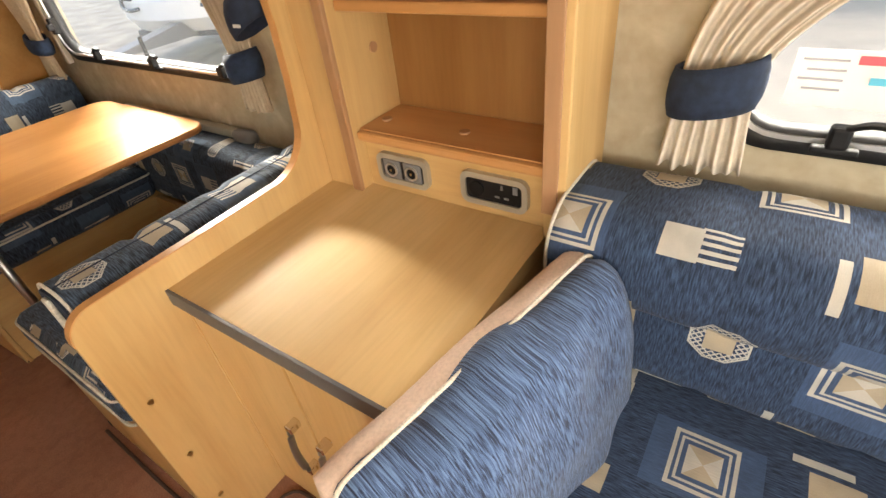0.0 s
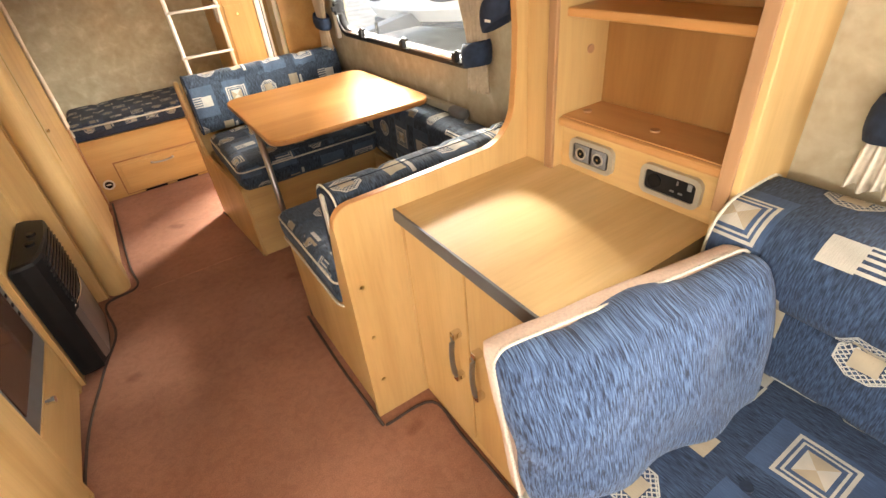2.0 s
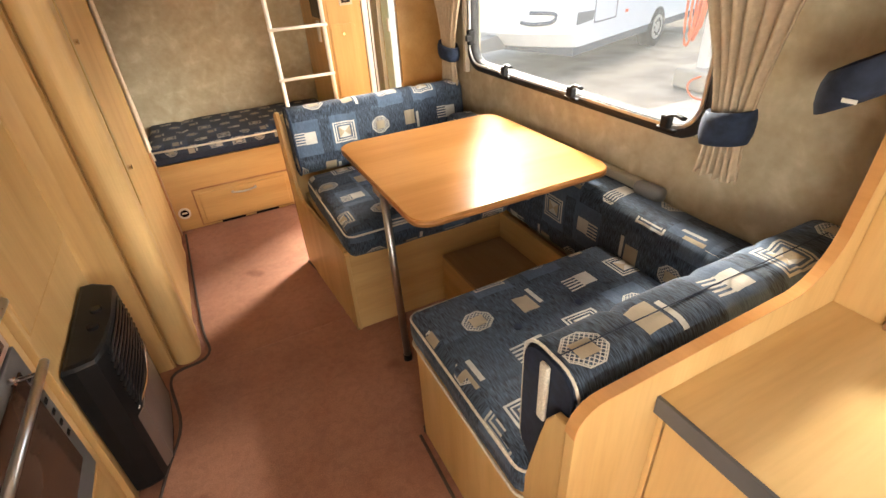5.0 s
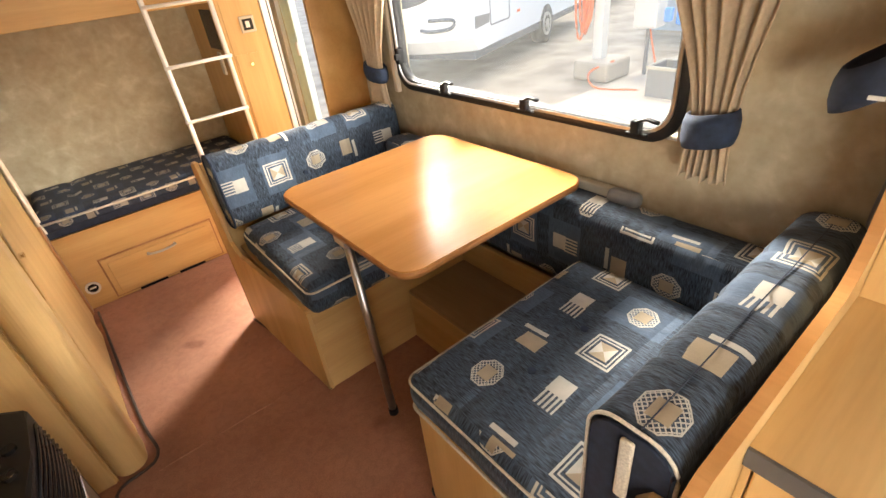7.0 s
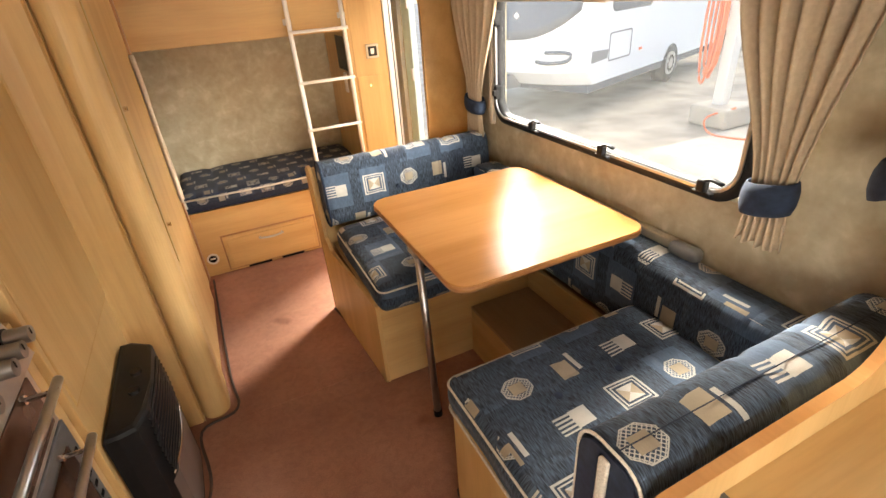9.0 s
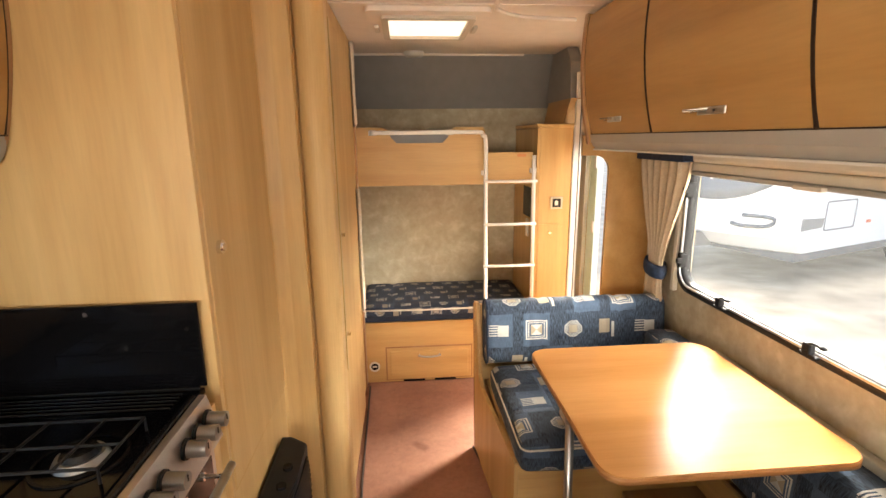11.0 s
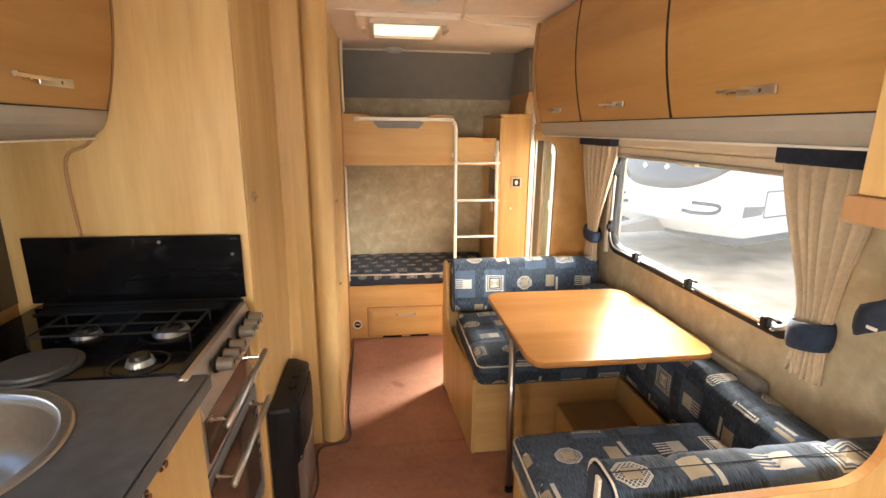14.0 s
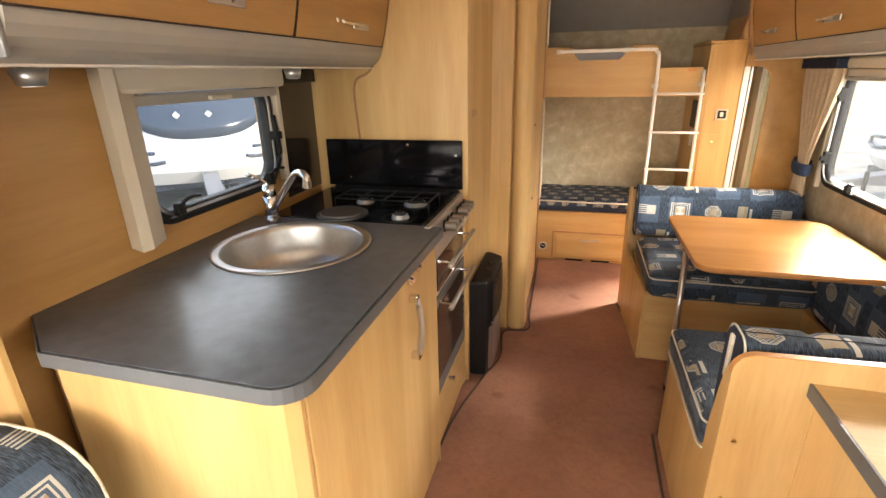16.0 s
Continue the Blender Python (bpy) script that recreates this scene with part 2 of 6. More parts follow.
pink_edge = simple("ribbed_cream_cloth", (0.62, 0.47, 0.38), 0.85, var=0.1, scale=200, bumps=0.6)
curtain_m = simple("fawn_curtain_cloth", (0.45, 0.345, 0.235), 0.85, var=0.08, scale=90, bumps=0.3)
curtain_pale = simple("pale_curtain_cloth", (0.62, 0.54, 0.44), 0.85, var=0.08, scale=90, bumps=0.3)
ceil_m = simple("cream_ceiling_board", (0.80, 0.71, 0.62), 0.6, var=0.03, bumps=0.03)
grey_board = simple("grey_fabric_board", (0.24, 0.225, 0.21), 0.8, var=0.05, bumps=0.1)
grey_strip = simple("warm_grey_pelmet", (0.36, 0.335, 0.30), 0.45, var=0.03, bumps=0.02)
worktop_m = simple("slate_grey_laminate", (0.068, 0.078, 0.096), 0.29, var=0.22, scale=30, bumps=0.05)
worktop_edge = simple("grey_worktop_edge", (0.10, 0.105, 0.115), 0.4, var=0.08)
grey_edge = simple("slate_edge_strip", (0.10, 0.098, 0.10), 0.45, var=0.1)
steel = simple("brushed_steel", (0.47, 0.46, 0.45), 0.33, 1.0, var=0.06, scale=60, bumps=0.04)
chrome = simple("chrome", (0.78, 0.77, 0.76), 0.08, 1.0, var=0.02, bumps=0)
satin = simple("satin_metal", (0.55, 0.54, 0.53), 0.35, 0.9, var=0.04, bumps=0)
black_glass = simple("black_glass", (0.004, 0.004, 0.005), 0.08, 0, var=0.1, bumps=0)
brown_glass = simple("brown_oven_glass", (0.06, 0.032, 0.022), 0.08, 0, var=0.1, bumps=0)
smoked_glass = simple("smoked_glass", (0.03, 0.022, 0.018), 0.1, bumps=0, coat=0.4)
black_m = simple("black_enamel", (0.012, 0.012, 0.013), 0.25, 0, var=0.2, bumps=0)
hotplate_m = simple("dark_grey_cast_plate", (0.05, 0.052, 0.055), 0.45, 0.3, var=0.1, scale=60, bumps=0.1)
black_plastic = simple("black_plastic", (0.008, 0.008, 0.009), 0.5, 0, var=0.2, bumps=0.05)
black_plastic.node_tree.nodes["Principled BSDF"].inputs["Specular IOR Level"].default_value = 0.25
for m_ in (black_glass, brown_glass, black_m):
    m_.node_tree.nodes["Principled BSDF"].inputs["Specular IOR Level"].default_value = 0.2
panel_metal = simple("warm_brushed_panel", (0.50, 0.43, 0.38), 0.28, 0.7, var=0.05, scale=60, bumps=0.03)
knob_metal = simple("dark_satin_metal", (0.30, 0.295, 0.29), 0.35, 0.9, var=0.04, bumps=0)
rubber = simple("black_rubber", (0.012, 0.012, 0.013), 0.6, 0, var=0.1)
grey_plastic = simple("grey_plastic", (0.17, 0.17, 0.175), 0.45, 0, var=0.06)
white_plastic = simple("white_plastic", (0.66, 0.63, 0.58), 0.4, 0, var=0.03)
white_paint = simple("white_painted_tube", (0.80, 0.79, 0.77), 0.3, 0, var=0.03, bumps=0)
silver_plastic = simple("silver_plastic", (0.44, 0.41, 0.34), 0.35, 0.5, var=0.03, bumps=0)
cream_plastic = simple("cream_blind_casing", (0.60, 0.53, 0.43), 0.5, 0, var=0.03)
brass = simple("brass", (0.5, 0.36, 0.16), 0.3, 1.0, var=0.1, bumps=0)
asphalt = simple("wet_asphalt", (0.28, 0.235, 0.175), 0.6, 0, var=0.35, scale=2.2, bumps=0.5)
concrete = simple("pale_concrete", (0.43, 0.375, 0.30), 0.8, 0, var=0.12, scale=3, bumps=0.3)
van_white = simple("white_caravan_shell", (0.80, 0.81, 0.82), 0.25, 0, var=0.02, bumps=0)
van_dark = simple("dark_caravan_panel", (0.06, 0.075, 0.10), 0.2, 0, var=0.05, bumps=0)
orange_m = simple("orange_hose", (0.75, 0.16, 0.05), 0.5, 0, var=0.1)
teal_m = simple("pale_teal_paint", (0.40, 0.50, 0.49), 0.5, 0, var=0.06, scale=20)
# Emission stands in for daylight passing through the hatch diffuser
glow_mat, gnt, gb = material("hatch_diffuser_glow", (0.9, 0.88, 0.82), 0.5)
gb.inputs["Emission Color"].default_value = (1.0, 0.93, 0.80, 1)
gb.inputs["Emission Strength"].default_value = 0.3
glass, gl_nt, gl_b = material("clear_window_acrylic", (1, 1, 1), 0.02)
gl_b.inputs["Transmission Weight"].default_value, gl_b.inputs["IOR"].default_value = 1.0, 1.05
haze = gl_nt.nodes.new("ShaderNodeBsdfTranslucent")
haze.inputs[0].default_value = (0.9, 0.9, 0.88, 1)
both_ = gl_nt.nodes.new("ShaderNodeMixShader")
both_.inputs[0].default_value = 0.018
gl_nt.links.new(gl_b.outputs[0], both_.inputs[1])
gl_nt.links.new(haze.outputs[0], both_.inputs[2])
gl_nt.links.new(both_.outputs[0], gl_nt.nodes["Material Output"].inputs[0])


# ---- mesh helpers ----
def add_box(bm, x0, x1, y0, y1, z0, z1, bevel=0.0, seg=2, m=None):
    mat_ = Matrix.Translation(((x0 + x1) / 2, (y0 + y1) / 2, (z0 + z1) / 2)) @ Matrix.Diagonal((x1 - x0, y1 - y0, z1 - z0, 1))
    r = bmesh.ops.create_cube(bm, size=1, matrix=(m @ mat_) if m else mat_)
    if bevel:
        edges = {e for v in r["verts"] for e in v.link_edges}
        bmesh.ops.bevel(bm, geom=list(edges), offset=bevel, segments=seg, profile=0.5, affect="EDGES", clamp_overlap=True)
    return bm


def box(x0, x1, y0, y1, z0, z1, bevel=0.0, seg=2, m=None):
    return add_box(bmesh.new(), x0, x1, y0, y1, z0, z1, bevel, seg, m)


def add_cyl(bm, c, r, h, axis=2, r2=None, seg=20, m=None):
    turn = {0: Matrix.Rotation(radians(90), 4, "Y"), 1: Matrix.Rotation(radians(-90), 4, "X"), 2: Matrix.Identity(4)}[axis]
    bmesh.ops.create_cone(bm, cap_ends=True, segments=seg, radius1=r, radius2=r if r2 is None else r2, depth=h,
                          matrix=(m or Matrix.Identity(4)) @ Matrix.Translation(c) @ turn)
    return bm


def cyl(c, r, h, axis=2, r2=None, seg=20):
    return add_cyl(bmesh.new(), c, r, h, axis, r2, seg)


def smooth_path(pts, n=6):
    """Catmull-Rom points through pts."""
    P = [Vector(p) for p in pts]
    P = [2 * P[0] - P[1]] + P + [2 * P[-1] - P[-2]]
    out = []
    for i in range(1, len(P) - 2):
        a, b_, c, d = P[i - 1:i + 3]
        for k in range(n):
            t = k / n
            out.append(0.5 * (2 * b_ + (c - a) * t + (2 * a - 5 * b_ + 4 * c - d) * t * t + (3 * b_ - a - 3 * c + d) * t ** 3))
    return out + [P[-2]]


def thicken(bm, t):
    bm.normal_update()
    bmesh.ops.solidify(bm, geom=bm.faces[:], thickness=t)
    return bm


def add_tube(bm, pts, r, seg=10, flat=1.0, closed=False):
    pts = [Vector(p) for p in pts]
    rings, n = [], len(pts)
    for i, p in enumerate(pts):
        a = pts[(i - 1) % n] if closed or i else pts[0]
        c = pts[(i + 1) % n] if closed or i < n - 1 else pts[-1]
        d = (c - a).normalized()
        side = d.cross(Vector((0, 0, 1)))
        if side.length < 0.2:
            side = d.cross(Vector((0, 1, 0)))
        side.normalize()
        up = side.cross(d)
        rings.append([bm.verts.new(p + side * (math.cos(k * math.tau / seg) * r) + up * (math.sin(k * math.tau / seg) * r * flat)) for k in range(seg)])
    for i in range(n if closed else n - 1):
        A, B = rings[i], rings[(i + 1) % n]
        for k in range(seg):
            bm.faces.new((A[k], A[(k + 1) % seg], B[(k + 1) % seg], B[k]))
    if not closed:
        bm.faces.new(list(reversed(rings[0])))
        bm.faces.new(rings[-1])
    return bm


def tube(pts, r, seg=10, flat=1.0, closed=False):
    return add_tube(bmesh.new(), pts, r, seg, flat, closed)


def prism(profile, axis, a, b_, bevel=0.0):
    """A profile of 2D points extruded along an axis from a to b_. The profile's points are the other two coordinates in order."""
    bm = bmesh.new()

    def at(p, w):
        q = list(p)
        q.insert(axis, w)
        return q
    A = [bm.verts.new(at(p, a)) for p in profile]
    B = [bm.verts.new(at(p, b_)) for p in profile]
    n = len(A)
    f1, f2 = bm.faces.new(A), bm.faces.new(list(reversed(B)))
    for i in range(n):
        bm.faces.new((A[i], B[i], B[(i + 1) % n], A[(i + 1) % n]))
    if bevel:
        bmesh.ops.bevel(bm, geom=list(set(f1.edges) | set(f2.edges)), offset=bevel, segments=2, profile=0.5, affect="EDGES", clamp_overlap=True)
    bmesh.ops.recalc_face_normals(bm, faces=bm.faces)
    return bm


def arc(cx, cy, r, a0, a1, n=8):
    return [(cx + r * math.cos(radians(a0 + (a1 - a0) * i / n)), cy + r * math.sin(radians(a0 + (a1 - a0) * i / n))) for i in range(n + 1)]


def rounded_rect(x0, x1, y0, y1, r, n=6):
    return arc(x1 - r, y0 + r, r, -90, 0, n) + arc(x1 - r, y1 - r, r, 0, 90, n) + arc(x0 + r, y1 - r, r, 90, 180, n) + arc(x0 + r, y0 + r, r, 180, 270, n)


def ribbon(profile, axis, a, b_, t):
    """A strip of thickness t laid along the outer side of an open profile."""
    P = [Vector(p) for p in profile]
    outer = []
    for i, p in enumerate(P):
        d = (P[min(i + 1, len(P) - 1)] - P[max(i - 1, 0)]).normalized()
        outer.append(p + Vector((-d[1], d[0])) * t)
    return prism([tuple(p) for p in P] + [tuple(p) for p in reversed(outer)], axis, a, b_)


def frame_ring(outer, inner, axis, a, b_):
    """A flat ring between two closed profiles of equal count, extruded along an axis."""
    bm = bmesh.new()

    def at(p, w):
        q = list(p)
        q.insert(axis, w)
        return q
    n = len(outer)
    V = [[bm.verts.new(at(p, w)) for p in prof] for prof in (outer, inner) for w in (a, b_)]
    oa, ob_, ia, ib = V
    for i in range(n):
        j = (i + 1) % n
        for q in ((oa[i], oa[j], ob_[j], ob_[i]), (ia[j], ia[i], ib[i], ib[j]), (oa[j], oa[i], ia[i], ia[j]), (ob_[i], ob_[j], ib[j], ib[i])):
            bm.faces.new(q)
    bmesh.ops.recalc_face_normals(bm, faces=bm.faces)
    return bm


def pad(x0, x1, y0, y1, z0, z1, r=0.03, step=0.03, puff=0.012, seams=(), tufts=(), wob=0.002, m=None):
    """A stuffed cushion: a rounded box that bulges, pulled in at seams (axis, place, depth) and tufts (x, y)."""
    bm = bmesh.new()
    size = (x1 - x0, y1 - y0, z1 - z0)
    n = [max(3, int(round(s / step))) for s in size]
    lo, hi = (x0, y0, z0), (x1, y1, z1)
    index = {}

    def vert(i, j, k):
        if (i, j, k) not in index:
            index[(i, j, k)] = bm.verts.new([lo[a] + size[a] * (i, j, k)[a] / n[a] for a in range(3)])
        return index[(i, j, k)]
    for a in range(3):
        b_, c = (a + 1) % 3, (a + 2) % 3
        for side in (0, n[a]):
            for i in range(n[b_]):
                for j in range(n[c]):
                    q = []
                    for di, dj in ((0, 0), (1, 0), (1, 1), (0, 1)):
                        key = [0, 0, 0]
                        key[a], key[b_], key[c] = side, i + di, j + dj
                        q.append(vert(*key))
                    bm.faces.new(q if side else list(reversed(q)))
    for v in bm.verts:
        p = v.co.copy()
        q = Vector([min(max(p[a], lo[a] + r), hi[a] - r) for a in range(3)])
        d = (p - q)
        out = d.normalized() if d.length > 1e-6 else Vector((0, 0, 1))
        w = [1 - abs(2 * (p[a] - lo[a]) / size[a] - 1) ** 2 for a in range(3)]
        thin = min(range(3), key=lambda a: size[a])
        others = [a for a in range(3) if a != thin]
        bulge = puff * math.sqrt(max(0, w[others[0]] * w[others[1]]))
        co = q + out * r
        if abs(p[thin] - lo[thin]) < 1e-5 or abs(p[thin] - hi[thin]) < 1e-5:
            s = 1 if p[thin] > (lo[thin] + hi[thin]) / 2 else -1
            for axis_, place, depth in seams:
                bulge -= depth * math.exp(-((p[axis_] - place) / 0.012) ** 2)
            for tx, ty in tufts:
                pp = [p[a] for a in others]
                bulge -= 0.016 * math.exp(-((pp[0] - tx) ** 2 + (pp[1] - ty) ** 2) / 0.0009)
            co[thin] += s * bulge
        co += out * (noise.noise(p * 9) * wob * 2)
        v.co = m @ co if m else co
    return bm


def roll(profile, axis, a, b_, seams=(), depth=0.008, step=0.02, dome=0.012, m=None):
    """A stuffed roll: a closed profile carried along an axis, pinched at seams, with softly domed ends."""
    bm = bmesh.new()
    n, k = len(profile), max(4, int((b_ - a) / step))
    cx, cy = sum(p[0] for p in profile) / n, sum(p[1] for p in profile) / n
    ends = ((a - dome * 0.7, 0.5), (a - dome * 0.25, 0.9))
    stops = [ends[0], ends[1]] + [(a + (b_ - a) * i / k, 1.0) for i in range(k + 1)] + [(b_ + dome * 0.25, 0.9), (b_ + dome * 0.7, 0.5)]
    rings = []
    for w, f in stops:
        pinch = sum(depth * math.exp(-((w - s) / 0.011) ** 2) for s in seams)
        ring = []
        for px, py in profile:
            d = Vector((px - cx, py - cy))
            q = d * f - d.normalized() * (pinch - 0.004 * noise.noise(Vector((px * 12, py * 12, w * 7))))
            co = [cx + q[0], cy + q[1]]
            co.insert(axis, w)
            ring.append(bm.verts.new(m @ Vector(co) if m else co))
        rings.append(ring)
    uv = bm.loops.layers.uv.new("UVMap")
    run = [0.0]
    for i in range(n):
        p, q = profile[i], profile[(i + 1) % n]
        run.append(run[-1] + math.hypot(q[0] - p[0], q[1] - p[1]))
    for r, (A, B) in enumerate(zip(rings, rings[1:])):
        for i in range(n):
            f = bm.faces.new((A[i], A[(i + 1) % n], B[(i + 1) % n], B[i]))
            w0, w1 = stops[r][0], stops[r + 1][0]
            for l, c in zip(f.loops, ((w0, run[i]), (w0, run[i + 1]), (w1, run[i + 1]), (w1, run[i]))):
                l[uv].uv = c
    for f in (bm.faces.new(rings[0]), bm.faces.new(list(reversed(rings[-1])))):
        for l in f.loops:
            l[uv].uv = (0.01, 0.0)
    bmesh.ops.recalc_face_normals(bm, faces=bm.faces)
    return bm


def profile_pipe(profile, axis, w, r=0.0045, m=None):
    pts = []
    for p in profile:
        co = list(p)
        co.insert(axis, w)
        pts.append(m @ Vector(co) if m else Vector(co))
    return tube(pts, r, 6, closed=True)


def link(name, bm, mat_, smooth=False):
    bm.normal_update()
    made = bm.loops.layers.uv.get("UVMap")
    uv = made or bm.loops.layers.uv.new("UVMap")
    for f in bm.faces:
        f.smooth = smooth
        if made:
            continue
        nrm = f.normal
        a = max(range(3), key=lambda k: abs(nrm[k]))
        b_, c = [k for k in range(3) if k != a]
        for l in f.loops:
            l[uv].uv = (l.vert.co[b_], l.vert.co[c])
    me = bpy.data.meshes.new(name)
    bm.to_mesh(me)
    bm.free()
    me.materials.append(mat_)
    return new(name, me)


def thing(name, label, category, group="", place=(0, 0, 0)):
    ob = new(name)
    ob.location = place
    bpy.context.view_layer.update()
    return tagged(ob, label, category, group)


def part(name, bm, mat_, parent, label="", smooth=False):
    ob = link(name, bm, mat_, smooth)
    base = parent
    off = Vector((0, 0, 0))
    while base:
        off += base.location
        base = base.parent
    ob.location = -off
    ob.parent = parent
    if label:
        ob["label"] = label
    return ob


def solo(name, bm, mat_, label, category, group="", smooth=False):
    return tagged(link(name, bm, mat_, smooth), label, category, group)


def structure(name, bm, mat_, label, smooth=False):
    return tagged(link(name, bm, mat_, smooth), label, kind="structure")


def merged(*bms):
    out = bmesh.new()
    for b_ in bms:
        me = bpy.data.meshes.new("tmp")
        b_.to_mesh(me)
        b_.free()
        out.from_mesh(me)
        bpy.data.meshes.remove(me)
    return out

# ---- shell ----
structure("floor", box(XL - 0.06, XR + 0.06, YF - 0.06, YB + 0.06, -0.06, 0.0), carpet, "worn terracotta carpet covering the whole caravan floor")
structure("carpet_seam", box(-1.84, -1.28, 2.60, 2.612, 0.0, 0.004, 0.002), carpet, "raised seam across the terracotta carpet")
structure("ceiling", box(XL - 0.06, XR + 0.06, YF - 0.06, 4.25, CEIL, CEIL + 0.05), ceil_m, "cream painted flat caravan ceiling board")


def wall_with_holes(name, x0, x1, y0, y1, z0, z1, holes, mat_, label):
    """A wall along y, cut by rectangular openings (ya, yb, za, zb)."""
    bm = bmesh.new()
    ys = sorted({y0, y1, *[h[0] for h in holes], *[h[1] for h in holes]})
    for a, c in zip(ys, ys[1:]):
        cuts = sorted((h[2], h[3]) for h in holes if h[0] <= a and h[1] >= c)
        z = z0
        for za, zb in cuts:
            if za > z:
                add_box(bm, x0, x1, a, c, z, za)
            z = zb
        if z < z1:
            add_box(bm, x0, x1, a, c, z, z1)
    bmesh.ops.remove_doubles(bm, verts=bm.verts, dist=1e-5)
    return structure(name, bm, mat_, label)


wall_with_holes("wall_east", XR, XR + 0.05, YF, YB, 0, CEIL,
                [(1.79, 2.98, 0.83, 1.40), (-0.75, 0.555, 0.86, 1.42), (3.33, 4.10, 0.02, 1.42)], wallboard, "mottled beige wallboard beside the dinette")
wall_with_holes("wall_west", XL - 0.05, XL, YF, YB, 0, CEIL,
                [(1.21, 1.80, 1.0, 1.36), (-0.75, 0.40, 0.86, 1.42)], beech_door, "beech laminate wall behind the kitchen")
structure("wall_south", box(XL, XR, YF - 0.05, YF, 0, 0.85), wallboard, "mottled beige wallboard under the front window")
structure("wall_south_top", box(XL, XR, YF - 0.05, YF, 1.5, CEIL), wallboard, "mottled beige wallboard over the front window")
for xx in (XL, -2.62), (-0.56, XR):
    structure("wall_south_side", box(*xx, YF - 0.05, YF, 0.85, 1.5), wallboard, "mottled beige wallboard beside the front window")
structure("wall_north", box(XL, XR, YB - 0.16, YB - 0.10, 0, 1.64), wallboard, "mottled beige wallboard behind the bunks")
structure("rear_slope", prism([(4.18, CEIL), (4.345, 1.63), (4.40, 1.63), (4.40, CEIL + 0.02), (4.18, CEIL + 0.02)], 0, XL, XR), grey_board, "grey fabric-faced sloping board over the bunks")
structure("shell_rear", box(XL, XR, YB, YB + 0.04, 0, 2.0), grey_board, "plain grey outer rear wall")
structure("ceiling_trim", box(XL + 0.1, -0.87, 4.165, 4.18, CEIL - 0.012, CEIL, 0.003), ceil_m, "cream strip where the ceiling ends")
structure("ceiling_joint", box(-2.0, -0.87, 3.06, 3.066, CEIL - 0.004, CEIL, 0.001), ceil_m, "cream cover strip across the ceiling")
structure("ceiling_joint_long", prism([(-1.49, 1.0), (-1.484, 1.0), (-1.254, 3.06), (-1.260, 3.06)], 2, CEIL - 0.004, CEIL), ceil_m, "cream cover strip along the ceiling")
cond = smooth_path([(-1.352, 2.2, CEIL - 0.008), (-1.262, 3.0, CEIL - 0.008), (-1.235, 3.12, CEIL - 0.008), (-1.12, 3.22, CEIL - 0.008), (-0.87, 3.27, CEIL - 0.008)], 6)
solo("ceiling_conduit", tube(cond, 0.008), ceil_m, "cream cable conduit bent across the ceiling", "cable duct")

# washroom wall and its rounded corner post
corner = thing("corner_post", "rounded maple corner post between tall cupboard and washroom", "post")
part("post_shell", prism([(-2.075, 2.632), (-2.05, 2.648), (-2.01, 2.655), (-1.955, 2.654), (-1.950, 2.662), (-1.945, 2.652)] + arc(-1.903, 2.702, 0.048, 200, 360, 16) + [(-1.855, 2.76), (-2.075, 2.76)], 2, 0, 1.925), maple, corner, smooth=False)
part("post_cap", box(-2.075, -1.85, 2.64, 2.76, 1.925, 1.945, 0.003), maple, corner)
wash = thing("washroom_wall", "maple washroom wall with a folding door along the passage", "partition")
part("wall_panel", box(-1.91, -1.885, 2.78, 3.79, 0.0, 1.94), maple, wash)
part("door_post", box(-1.885, -1.862, 2.812, 2.85, 0.0, 1.86, 0.004), maple, wash)
# Dark strip drawn along the seam between post and washroom wall
part("post_seam", box(-1.888, -1.866, 2.762, 2.785, 0.0, 1.88), rubber, wash, "dark strip along the seam beside the post")
part("door_track", box(-1.884, -1.856, 2.786, 2.811, 0.60, 1.84, 0.003), brass, wash, "dull brass door edge strip")
part("door_leaf", box(-1.884, -1.868, 2.852, 3.5, 0.02, 1.86, 0.004), maple, wash)
part("end_post", box(-1.905, -1.876, 3.74, 3.798, 0.0, 1.60, 0.004), edging, wash, "red-brown end strip")
part("catch", cyl((-1.861, 2.9, 1.10), 0.008, 0.012, 0), chrome, wash, "small chrome catch")
part("catch", cyl((-1.861, 2.9, 0.70), 0.008, 0.012, 0), chrome, wash)
structure("washroom_back", box(XL, -1.91, 3.62, 3.66, 0, CEIL), maple, "maple board closing the washroom")

# carpet binding along the furniture feet
binding_m = simple("dark_brown_binding", (0.055, 0.032, 0.026), 0.7, var=0.2, scale=60)
binding = [[(-1.268, 1.29, 0.006), (-1.275, 1.6, 0.006), (-1.27, 1.93, 0.006)], [(-1.272, 2.5, 0.006), (-1.28, 2.8, 0.006), (-1.33, 3.11, 0.006)],
           [(-2.07, 0.77, 0.006), (-2.07, 1.7, 0.006), (-2.0, 2.12, 0.006), (-1.94, 2.35, 0.006), (-1.96, 2.6, 0.006), (-1.83, 2.66, 0.006), (-1.842, 2.9, 0.006), (-1.86, 3.74, 0.006)],
           [(-1.262, 1.285, 0.006), (-1.1, 1.27, 0.006), (-1.095, 1.1, 0.006), (-1.09, 0.8, 0.006)]]
for line in binding:
    structure("carpet_binding", tube(smooth_path(line, 6), 0.005, 6), binding_m, "dark brown binding where carpet meets furniture", True)

# ---- windows ----


